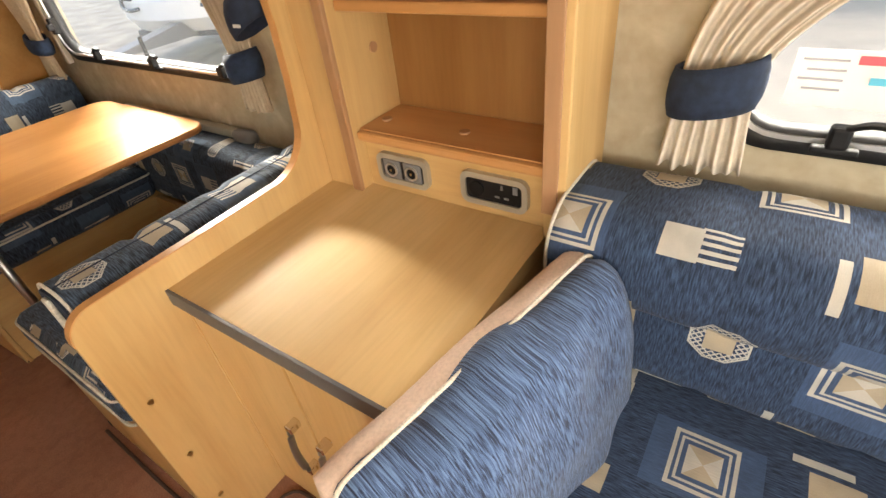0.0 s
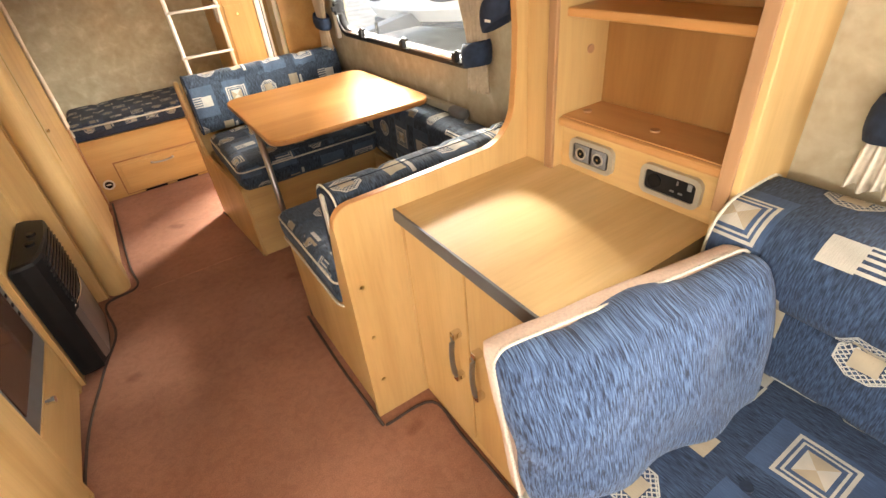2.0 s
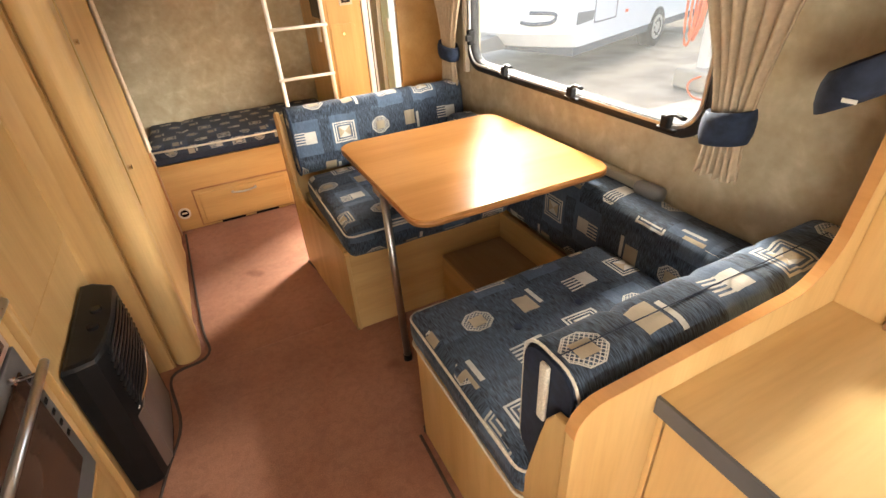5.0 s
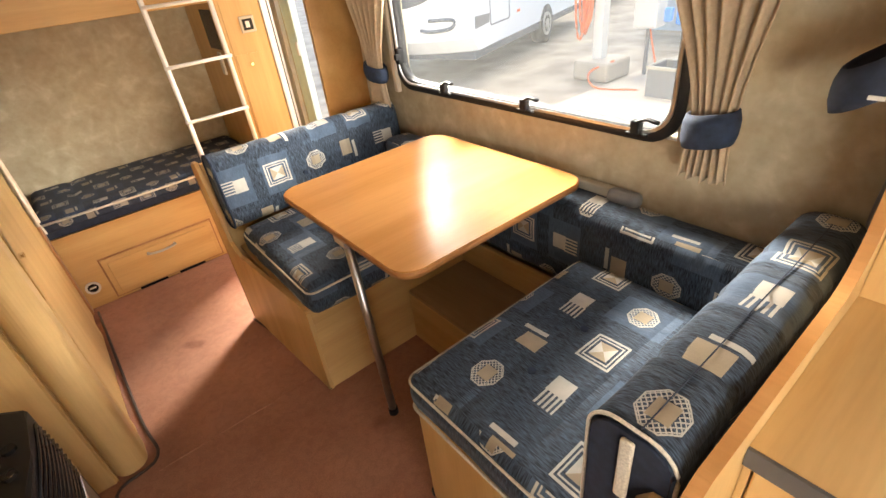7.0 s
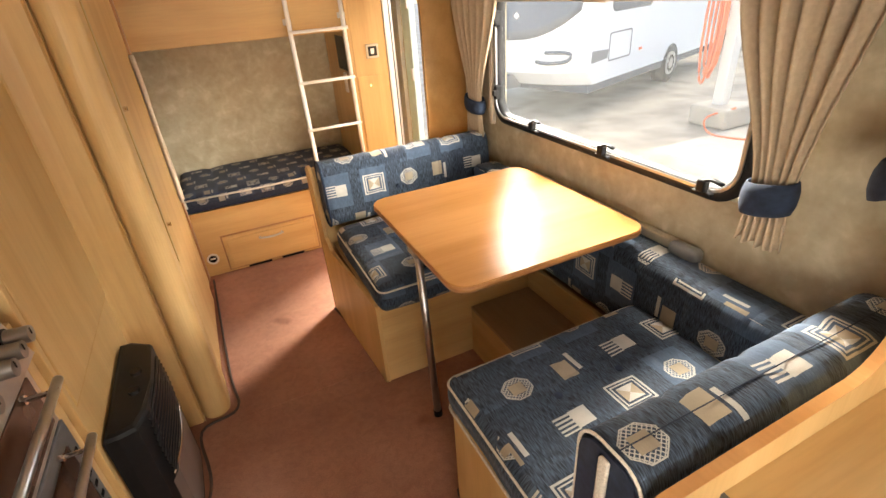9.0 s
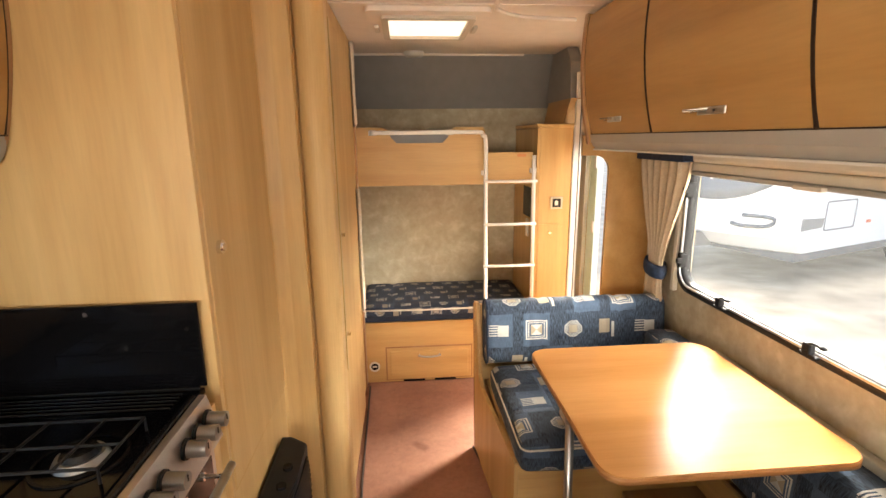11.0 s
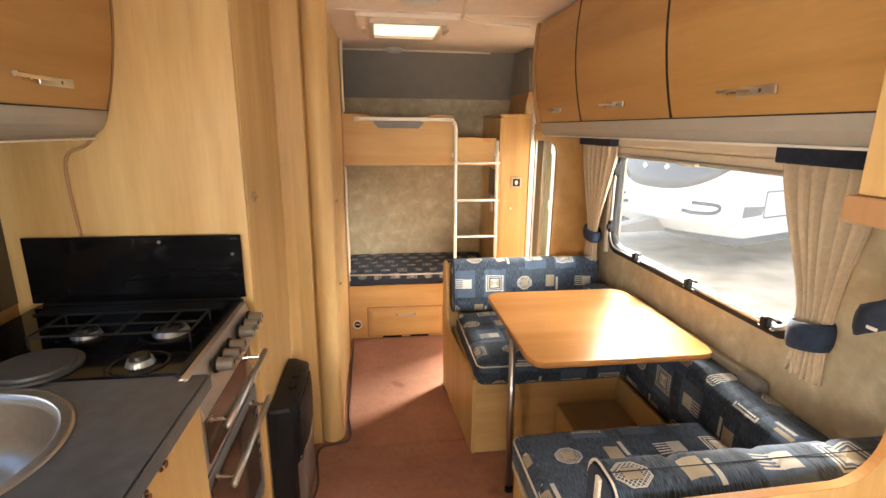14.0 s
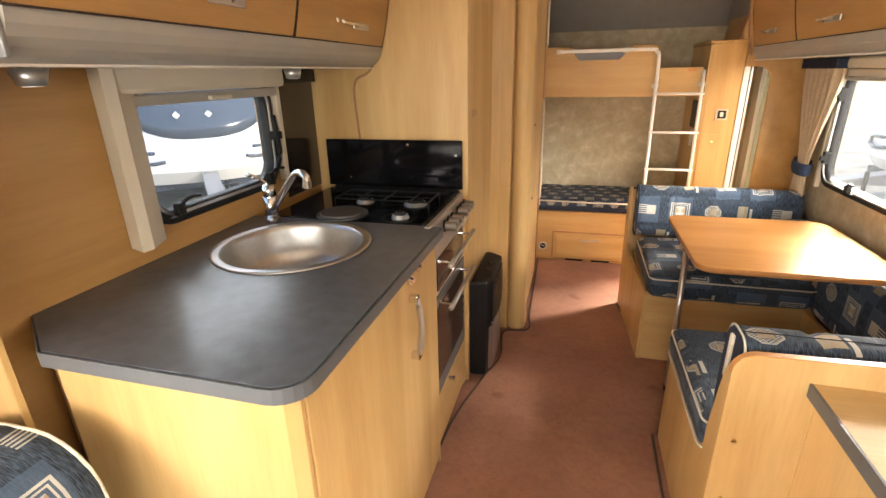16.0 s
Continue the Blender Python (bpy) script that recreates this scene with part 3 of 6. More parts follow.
def long_window(name, x, s, y0, y1, z0, z1, label, catches, top_dark=False):
    """A caravan window in a wall facing along x; s is +1 when the wall is on the east."""
    w = thing(name, label, "window", place=(x, (y0 + y1) / 2, z0))
    w["kind"] = "structure"
    out, inn = rounded_rect(y0 - 0.012, y1 + 0.012, z0 - 0.012, z1 + 0.012, 0.09), rounded_rect(y0 + 0.022, y1 - 0.022, z0 + 0.022, z1 - 0.022, 0.07)
    part("window_frame", frame_ring(out, inn, 0, x - 0.012 * s, x + 0.03 * s), rubber, w, "black rubber seal", True)
    part("inner_trim", frame_ring(rounded_rect(y0 + 0.010, y1 - 0.010, z0 + 0.010, z1 - 0.010, 0.08), rounded_rect(y0 + 0.018, y1 - 0.018, z0 + 0.018, z1 - 0.018, 0.072), 0, x - 0.017 * s, x - 0.010 * s), satin, w, "thin bright trim")
    part("pane", prism(rounded_rect(y0 + 0.014, y1 - 0.014, z0 + 0.014, z1 - 0.014, 0.07), 0, x + 0.016 * s, x + 0.022 * s), glass, w, "clear acrylic pane")
    for o in w.children:
        if o.name.startswith("pane"):
            o.visible_shadow = False
    for cy, turn in catches:
        c = part("catch", merged(box(x - 0.03 * s - 0.008, x - 0.03 * s + 0.008, cy - 0.03, cy + 0.03, z0 + 0.004, z0 + 0.014, 0.003),
                                 box(x - 0.035 * s - 0.012, x - 0.035 * s + 0.012, cy - 0.014, cy + 0.014, z0 + 0.014, z0 + 0.050, 0.006)), black_plastic, w, "black plastic window catch")
        part("lever", tube(smooth_path([(x - 0.035 * s, cy + 0.005 * turn, z0 + 0.040), (x - 0.045 * s, cy - 0.03 * turn, z0 + 0.058), (x - 0.05 * s, cy - 0.065 * turn, z0 + 0.056)], 4), 0.0085, 8, 0.6), black_plastic, c, smooth=True)
    return w


win = long_window("window_1", XR, 1, 1.79, 2.98, 0.83, 1.36, "wide acrylic dinette window in a black seal", [(2.662, 1), (2.268, 1), (1.883, 1)])
for zz in (0.95, 1.24):
    part("side_catch", merged(box(XR - 0.04, XR - 0.008, 2.925, 2.95, zz - 0.03, zz + 0.03, 0.006), box(XR - 0.055, XR - 0.03, 2.92, 2.935, zz - 0.012, zz + 0.012, 0.004)), black_plastic, win, "black plastic side catch")
part("side_stay", cyl((XR - 0.02, 2.955, 1.09), 0.006, 0.22), satin, win, "bright window stay")
long_window("window_2", XL, -1, 1.21, 1.80, 1.0, 1.36, "small acrylic kitchen window in a black seal", [(1.285, -1), (1.71, -1)])
w3 = long_window("window_3", XR, 1, -0.75, 0.555, 0.86, 1.42, "wide acrylic lounge window in a black seal", [(0.392, 1), (-0.1, 1), (-0.6, 1)])
# Out of view; added as the opening for the lounge fill lamp
long_window("window_4", XL, -1, -0.75, 0.40, 0.86, 1.42, "unseen wide acrylic lounge window added on the kitchen side", [(0.3, 1), (-0.1, 1)])
k2 = thing("window_stay", "black window stay rising beside the kitchen window", "window stay")
part("stay_arm", tube(smooth_path([(XL + 0.03, 1.775, 1.06), (XL + 0.035, 1.79, 1.12), (XL + 0.03, 1.785, 1.24)], 5), 0.008), black_plastic, k2, smooth=True)
part("stay_clamp", box(XL + 0.012, XL + 0.05, 1.765, 1.80, 1.155, 1.185, 0.006), black_plastic, k2)
note = thing("window_notice", "white paper notice with coloured bars stuck on the lounge window", "notice")
part("paper", box(XR + 0.008, XR + 0.0095, 0.20, 0.475, 0.918, 1.00), simple("white_paper", (0.8, 0.8, 0.78), 0.7, bumps=0), note)
part("red_bar", box(XR + 0.0065, XR + 0.008, 0.32, 0.40, 0.982, 0.994), simple("red_print", (0.75, 0.12, 0.15), 0.6, bumps=0), note, "red printed bar")
part("blue_bar", box(XR + 0.0065, XR + 0.008, 0.33, 0.38, 0.955, 0.965), simple("blue_print", (0.1, 0.5, 0.7), 0.6, bumps=0), note, "blue printed bar")
ink = simple("grey_print", (0.35, 0.35, 0.38), 0.6, bumps=0)
for i in range(4):
    part("text_line", box(XR + 0.0065, XR + 0.008, 0.41, 0.465 - 0.008 * (i % 2), 0.985 - i * 0.014, 0.988 - i * 0.014), ink, note)

# blinds and pelmet over the dinette window
blind = thing("roller_blind", "cream roller blind cassette above the dinette window", "window blind")
part("cassette", merged(box(XR - 0.055, XR - 0.004, 1.62, 3.0, 1.352, 1.40, 0.012), box(XR - 0.035, XR - 0.006, 1.64, 3.0, 1.318, 1.350, 0.006)), cream_plastic, blind)
part("fabric_roll", box(XR - 0.045, XR - 0.008, 1.66, 2.99, 1.302, 1.317, 0.004), grey_strip, blind, "grey blind hem bar")
part("pull_tab", box(XR - 0.065, XR - 0.045, 2.28, 2.38, 1.300, 1.314, 0.004), cream_plastic, blind)
part("side_rail", box(XR - 0.025, XR - 0.003, 2.985, 3.01, 0.80, 1.35, 0.004), cream_plastic, blind)
kb = thing("kitchen_blind", "cream blind frame round the kitchen window", "window blind")
part("side_channel", prism([(XL + 0.002, 1.14), (XL + 0.06, 1.12), (XL + 0.065, 1.15), (XL + 0.03, 1.225), (XL + 0.002, 1.235)], 2, 0.965, 1.42), cream_plastic, kb)
part("cassette", box(XL + 0.002, XL + 0.06, 1.14, 1.84, 1.335, 1.42, 0.012), cream_plastic, kb)
part("hem_bar", box(XL + 0.01, XL + 0.035, 1.215, 1.82, 1.305, 1.332, 0.004), grey_strip, kb, "grey blind hem bar")
part("side_channel", box(XL + 0.002, XL + 0.03, 1.82, 1.845, 1.0, 1.34, 0.004), cream_plastic, kb)
part("pull_tab", box(XL + 0.035, XL + 0.05, 1.47, 1.56, 1.308, 1.320, 0.003), cream_plastic, kb)

# ---- overhead lockers, dinette side ----


# Dark brown for thin strips that paint shade into the locker door gaps
gap_shade_m = simple("dark_brown_gap_shade", (0.035, 0.016, 0.008), 0.7, var=0.1, bumps=0)


def locker_profile(xf, back, z0, z1, s, bow=0.03):
    """Section of a bowed locker front: x, z points. s: +1 where the back is to the east."""
    pts = []
    for i in range(13):
        t = i / 12
        pts.append((xf - s * bow * (4.5 * t - 3.35 * t * t), z0 + (z1 - z0) * t))
    return pts


def locker(xf, back, y0, y1, z0, z1, s, doors, label, name="overhead_locker", handle_at=None, group="overhead lockers"):
    made = []
    for i, (a, c) in enumerate(doors):
        u = thing(name, label, "overhead locker", group, place=(back, (a + c) / 2, z0))
        front = locker_profile(xf, back, z0, z1, s)
        part("body", prism([(back, z0), (xf + s * 0.022, z0), (xf + s * 0.022, z1), (back, z1)], 1, a, c), beech_y, u)
        prof_ = front + [(x + s * 0.018, z) for x, z in reversed(front)]
        d = part("door", prism(prof_, 1, a + 0.003, c - 0.003, 0.003), beech_door, u, smooth=False)
        hy = a + (c - a) * (0.52 if handle_at is None else handle_at)
        hx, hz = front[1][0] - s * 0.018, z0 + 0.05
        e0 = -s * 0.035
        part("handle", box(min(hx, hx + s * 0.005), max(hx, hx + s * 0.005), hy + e0 - 0.058, hy + e0 + 0.058, hz - 0.010, hz + 0.010, 0.0024), satin, d, "flat satin metal handle plate")
        part("handle_rod", tube([(hx + s * 0.004, hy + e0 * 0.6, hz + 0.004), (hx + s * 0.004, hy - e0 * 2.6, hz + 0.006)], 0.0055, 12), chrome, d, "bright handle rod")
        for e in (-1, 1):
            part("handle_post", cyl((hx + s * 0.010, hy + e * 0.05, hz), 0.004, 0.02, 0, seg=10), chrome, d)
        for e in (a + 0.0005, c - 0.0022):
            part("door_gap_shade", prism([(x - s * 0.0006, z) for x, z in front] + [(x + s * 0.012, z) for x, z in reversed(front)], 1, e, e + 0.0017), gap_shade_m, u, "strip painted dark brown as gap shade beside the door")
        part("door_gap_shade", box(min(xf - s * 0.002, xf + s * 0.02), max(xf - s * 0.002, xf + s * 0.02), a, c, z0 - 0.0035, z0 - 0.0005), gap_shade_m, u, "strip painted dark brown as gap shade under the door")
        made.append(u)
    return made


lab = "bowed beech overhead locker with metal handle above the dinette"
locker(-0.812, XR, 0, 0, 1.465, 1.935, 1, [(1.355, 2.003), (2.009, 2.652), (2.658, 3.17)], lab)
lock_end = thing("locker_end", "beech end panel with red-brown edge closing the dinette lockers", "panel")
part("panel", prism(locker_profile(-0.815, XR, 1.42, 1.945, 1) + [(XR, 1.945), (XR, 1.42)], 1, 3.172, 3.19), beech_door, lock_end)
part("edge", prism([(x, z) for x, z in locker_profile(-0.822, XR, 1.42, 1.945, 1)] + [(x + 0.007, z) for x, z in reversed(locker_profile(-0.822, XR, 1.42, 1.945, 1))], 1, 3.168, 3.192), edging, lock_end, "red-brown edge strip")
pel = thing("pelmet", "warm grey curved pelmet under the dinette lockers", "pelmet")
part("board", prism([(-0.816, 1.461), (-0.812, 1.43), (-0.79, 1.402), (-0.77, 1.402), (-0.785, 1.43), (-0.79, 1.461)], 1, 1.37, 3.17), grey_strip, pel)
part("lip", box(-0.80, -0.785, 1.37, 3.17, 1.396, 1.402, 0.001), white_plastic, pel, "pale lower lip")
part("underside", box(-0.785, XR, 1.37, 3.17, 1.405, 1.463), grey_strip, pel)

# ---- curtains ----


def curtain(name, x, y_top, w_top, y_tie, w_tie, z_top, z_tie, z_bot, mat_, label, folds=6, depth=0.022, y_bot=None):
    bm = bmesh.new()
    rows, colsn = 26, folds * 8
    y_bot = y_tie if y_bot is None else y_bot
    grid = []
    for i in range(rows + 1):
        z = z_top + (z_bot - z_top) * i / rows
        if z > z_tie:
            t = (z_top - z) / (z_top - z_tie)
            e = t * t * (3 - 2 * t)
            cy, w = y_top + (y_tie - y_top) * e ** 1.3, w_top + (w_tie - w_top) * e
        else:
            t = (z_tie - z) / (z_tie - z_bot)
            cy, w = y_tie + (y_bot - y_tie) * t, w_tie * (1 + 0.25 * t)
        row = []
        for j in range(colsn + 1):
            a = j / colsn
            f = math.sin(a * folds * math.tau + 0.5 * math.sin(a * 9)) * depth * (0.22 + 0.78 * (w / max(w_top, 0.01)))
            f += noise.noise(Vector((a * 5, z * 4, y_top))) * 0.006
            row.append(bm.verts.new((x + f, cy + (a - 0.5) * w, z + 0.006 * math.sin(a * 23) * (i == rows))))
        grid.append(row)
    for i in range(rows):
        for j in range(colsn):
            bm.faces.new((grid[i][j], grid[i][j + 1], grid[i + 1][j + 1], grid[i + 1][j]))
    thicken(bm, 0.003)
    cu = thing(name, label, "curtain", "curtains", place=(x, y_tie, z_bot))
    part("cloth", bm, mat_, cu, smooth=True)
    return cu


def band(x, y, z, rx, ry, h, parent, tilt=0.0, mat_=None, name="tieback", lift=0.0):
    bm = bmesh.new()
    n = 28
    rings = []
    for k, (dz, dr) in enumerate(((-h / 2, -0.002), (-h / 4, 0.003), (0, 0.004), (h / 4, 0.003), (h / 2, -0.002), (h / 2, -0.007), (0, -0.003), (-h / 2, -0.007))):
        rings.append([bm.verts.new((x + (rx + dr) * math.cos(a * math.tau / n), y + (ry + dr) * math.sin(a * math.tau / n), z + dz + tilt * math.sin(a * math.tau / n) + lift * math.cos(a * math.tau / n) + 0.004 * noise.noise(Vector((a, k, z))))) for a in range(n)])
    for k in range(len(rings)):
        A, B = rings[k], rings[(k + 1) % len(rings)]
        for a in range(n):
            bm.faces.new((A[a], A[(a + 1) % n], B[(a + 1) % n], B[a]))
    bmesh.ops.recalc_face_normals(bm, faces=bm.faces)
    return part(name, bm, mat_ or navy, parent, "navy cloth tieback", True)


c1 = curtain("curtain", XR - 0.062, 3.075, 0.37, 3.075, 0.10, 1.385, 0.885, 0.74, curtain_m, "fawn curtain tied back at the far side of the dinette window")
band(XR - 0.062, 3.075, 0.885, 0.04, 0.062, 0.06, c1, 0.012)
part("header", box(XR - 0.095, XR - 0.04, 2.885, 3.262, 1.352, 1.398, 0.006), navy_dark, c1, "navy header strip")
c2 = curtain("curtain", XR - 0.09, 1.71, 0.29, 1.680, 0.085, 1.40, 0.90, 0.79, curtain_m, "fawn curtain tied back at the near side of the dinette window")
band(XR - 0.09, 1.680, 0.912, 0.042, 0.055, 0.075, c2, -0.010)
part("header", box(XR - 0.115, XR - 0.06, 1.56, 1.87, 1.345, 1.40, 0.006), navy_dark, c2, "navy header strip")
c3 = curtain("curtain", XR - 0.065, 0.30, 0.42, 0.565, 0.10, 1.46, 0.96, 0.82, curtain_pale, "pale curtain tied back beside the lounge window")
band(XR - 0.065, 0.565, 0.96, 0.046, 0.062, 0.075, c3, -0.012)
spare = thing("spare_tieback", "dark navy cloth tieback hanging open on the wallboard", "curtain tieback", place=(-0.665, 1.40, 1.04))
band(-0.668, 1.409, 1.082, 0.058, 0.047, 0.066, spare, -0.026, navy_dark, "band", 0.006)
part("label_tag", box(-0.732, -0.729, 1.380, 1.400, 1.060, 1.066), white_plastic, spare, "small pale label")
part("hook", cyl((-0.67, 1.351, 1.09), 0.006, 0.016, 1), chrome, spare)

# ---- dinette ----


def piping(pts, parent, r=0.0035):
    return part("piping", tube(smooth_path(pts, 4), r, 6), piping_m, parent, "cream piping", True)


def seat_piping(x0, x1, y0, y1, z, parent):
    pts = [(a, c, z) for a, c in rounded_rect(x0, x1, y0, y1, 0.03, 4)]
    part("piping", tube(pts, 0.0035, 6, closed=True), piping_m, parent, "cream piping", True)


XS = -0.60
tbl = thing("dinette_table", "beech dinette table with rounded corners on one tubular leg", "table", place=(-1.16, 2.26, 0))
part("tabletop", prism(rounded_rect(-1.195, -0.55, 1.985, 2.665, 0.055), 2, 0.688, 0.708, 0.003), table_wood, tbl)
part("edge_band", frame_ring(rounded_rect(-1.1965, -0.5485, 1.9835, 2.6665, 0.056), rounded_rect(-1.195, -0.55, 1.985, 2.665, 0.055), 2, 0.689, 0.705), edge_thin, tbl, "red-brown table edge", True)
part("leg", tube([(-1.168, 2.258, 0.0), (-1.172, 2.29, 0.685)], 0.0125, 16), steel, tbl, "bright tubular leg", True)
part("leg_socket", box(-1.195, -1.15, 2.26, 2.32, 0.665, 0.688, 0.004), steel, tbl)
part("foot_cap", cyl((-1.168, 2.258, 0.012), 0.016, 0.024), black_plastic, tbl)
rail = thing("table_rail", "grey plastic rail for the table on the wall", "rail")
part("channel", box(XR - 0.035, XR - 0.004, 1.94, 2.68, 0.635, 0.665, 0.006), silver_plastic, rail)
part("end_cap", pad(XR - 0.05, XR - 0.004, 1.85, 1.95, 0.625, 0.67, 0.018, 0.015, 0), grey_plastic, rail, smooth=True)

s1 = thing("dinette_seat_base", "maple seat box with upright side panel near the bunks", "bench base", "dinette bench bases", (-1.27, 2.5, 0))
side = [(2.50, 0.0), (3.115, 0.0), (3.15, 0.72), (3.135, 0.735), (3.11, 0.735), (3.095, 0.70), (3.05, 0.42), (3.00, 0.375), (2.53, 0.37), (2.50, 0.355)]
flare = prism(side, 0, -1.278, -1.262, 0.003)
for v in flare.verts:
    v.co.x -= 0.045 * max(0.0, (v.co.y - 2.5) / 0.62)
part("side_panel", flare, maple, s1)
part("side_edge", tube([(-1.316, 3.118, 0.01), (-1.318, 3.152, 0.72)], 0.0085, 8), edging, s1, "red-brown edging")
part("front_board", box(-1.262, XR, 2.505, 2.522, 0.0, 0.365, 0.002), maple_x, s1)
part("seat_board", box(-1.275, XR, 2.505, 3.10, 0.352, 0.366), maple_x, s1)
part("back_board", prism([(3.088, 0.0), (3.104, 0.0), (3.142, 0.72), (3.126, 0.72)], 0, -1.30, XR), maple, s1)
part("foot", cyl((-1.268, 2.512, 0.012), 0.012, 0.024, seg=12), brass, s1, "small round foot")
q1 = thing("seat_cushion", "blue motif seat cushion with cream piping on the far bench", "seat cushion", "dinette seat cushions", (-1.25, 2.46, 0.37))
part("cover", pad(-1.275, XS, 2.43, 3.02, 0.368, 0.482, 0.035, 0.025, 0.014, tufts=((-1.05, 2.72), (-0.85, 2.72))), cloth, q1, smooth=True)
seat_piping(-1.272, XS, 2.432, 3.0, 0.462, q1)
b1 = thing("back_cushion", "blue motif back cushion with a buttoned face on the far bench", "back cushion", "dinette back cushions", (-1.25, 3.0, 0.48))
lean = Matrix.Translation((0, 3.03, 0.48)) @ Matrix.Rotation(radians(-7), 4, "X") @ Matrix.Translation((0, -3.03, -0.48))
bprof = rounded_rect(2.975, 3.088, 0.485, 0.765, 0.045, 5)
part("cover", roll(bprof, 0, -1.285, -0.50, (-1.05, -0.88, -0.70), 0.007, m=lean), cloth, b1, smooth=True)
part("piping", profile_pipe(bprof, 0, -1.287, m=lean), navy, b1, "navy piping", True)
part("button", cyl((-0.97, 2.985, 0.61), 0.009, 0.01, 1, seg=12), navy, b1)

fb = thing("floor_box", "low maple box between the dinette benches against the wall", "storage box", place=(-0.8, 2.2, 0))
part("front_panel", box(-0.885, -0.868, 1.93, 2.505, 0.0, 0.21, 0.002), maple_y, fb)
part("lid", box(-0.885, XR, 1.93, 2.505, 0.211, 0.226, 0.003), wood("brown_box_lid", (0.40, 0.27, 0.15), (0.34, 0.22, 0.11), 1), fb, "darker brown lid")
part("back_rail", box(-0.61, -0.59, 1.93, 2.505, 0.226, 0.34, 0.003), maple_y, fb)
sc = thing("side_cushion", "dark blue motif cushion along the wall under the table", "back cushion", place=(-0.53, 2.2, 0.36))
part("cover", pad(-0.60, XR - 0.002, 1.42, 2.99, 0.345, 0.635, 0.03, 0.03, 0.01, seams=((1, 1.8, 0.006), (1, 2.5, 0.006))), cloth, sc, smooth=True)

s2 = thing("dinette_seat_base", "maple seat box with upright side panel beside the cupboard", "bench base", "dinette bench bases", (-1.27, 1.6, 0))
side2 = [(1.354, 0.0), (1.938, 0.0), (1.938, 0.345), (1.905, 0.372), (1.475, 0.378), (1.445, 0.405), (1.41, 0.60), (1.398, 0.66), (1.380, 0.690), (1.354, 0.695)]
part("side_panel", prism(side2, 0, -1.250, -1.236, 0.003), maple, s2)
part("front_board", box(-1.236, XR, 1.918, 1.935, 0.0, 0.365, 0.002), maple_x, s2)
part("seat_board", box(-1.236, XR, 1.354, 1.917, 0.352, 0.366), maple_x, s2)
part("foot", cyl((-1.243, 1.94, 0.010), 0.010, 0.02, seg=12), rubber, s2)
q2 = thing("seat_cushion", "blue motif seat cushion on the bench beside the cupboard", "seat cushion", "dinette seat cushions", (-1.25, 1.9, 0.37))
part("cover", pad(-1.262, XS, 1.43, 1.955, 0.380, 0.486, 0.035, 0.022, 0.016, seams=((0, -0.98, 0.004),), tufts=((-1.05, 1.75), (-0.86, 1.75))), cloth, q2, smooth=True)
seat_piping(-1.260, XS, 1.432, 1.953, 0.468, q2)
part("piping", tube([(a, c, 0.385) for a, c in rounded_rect(-1.260, XS, 1.432, 1.953, 0.03, 4)], 0.004, 6, closed=True), piping_m, q2, "cream piping", True)
for bx in (-1.05, -0.86):
    part("button", cyl((bx, 1.75, 0.487), 0.010, 0.008, seg=12), navy, q2)
b2 = thing("back_cushion", "blue motif back cushion with stitched bolster top beside the cupboard", "back cushion", "dinette back cushions", (-1.25, 1.38, 0.49))
nprof = rounded_rect(1.357, 1.488, 0.485, 0.765, 0.045, 5)
part("cover", roll(nprof, 0, -1.224, -0.50, (-1.06, -0.87, -0.68), 0.011), cloth, b2, smooth=True)
part("piping", profile_pipe(nprof, 0, -1.227, 0.003), piping_m, b2, "cream piping", True)
part("end_panel", prism(rounded_rect(1.364, 1.481, 0.492, 0.758, 0.04, 5), 0, -1.2335, -1.228, 0.001), navy_dark, b2, "dark navy end panel")
part("stitch_line", tube([(-1.222, 1.415, 0.766), (-0.55, 1.415, 0.768)], 0.0012, 6), navy_dark, b2, "dark stitched seam")
part("strap", box(-1.243, -1.234, 1.412, 1.432, 0.63, 0.752, 0.004), piping_m, b2, "cream fabric strap")

# tall end panel behind the near bench
end = thing("end_panel", "maple end panel that sweeps up from bench height to the lockers", "panel", place=(-1.2, 1.31, 0))
prof = [(-1.262, 0.0), (-1.258, 0.70)] + [(x, z) for x, z in reversed(arc(-1.208, 0.702, 0.05, 90, 180, 6))] + [(-1.0, 0.757), (-0.82, 0.762)] + arc(-0.81, 0.872, 0.11, -86, -6, 10) + [(-0.692, 0.95), (-0.689, 1.05), (-0.697, 1.16), (-0.713, 1.30), (-0.715, CEIL), (XR, CEIL), (XR, 0.0)]
part("panel", prism(prof, 1, 1.326, 1.344, 0.002), maple, end)
part("edge_strip", ribbon(prof[1:-3], 1, 1.3252, 1.3447, 0.0022), beech_y, end, "thin beech edge strip")
for zz in (0.154, 0.328, 0.510):
    part("screw_cap", cyl((-1.222, 1.3255, zz), 0.006, 0.004, 1, seg=12), brass, end, "brown screw cap")

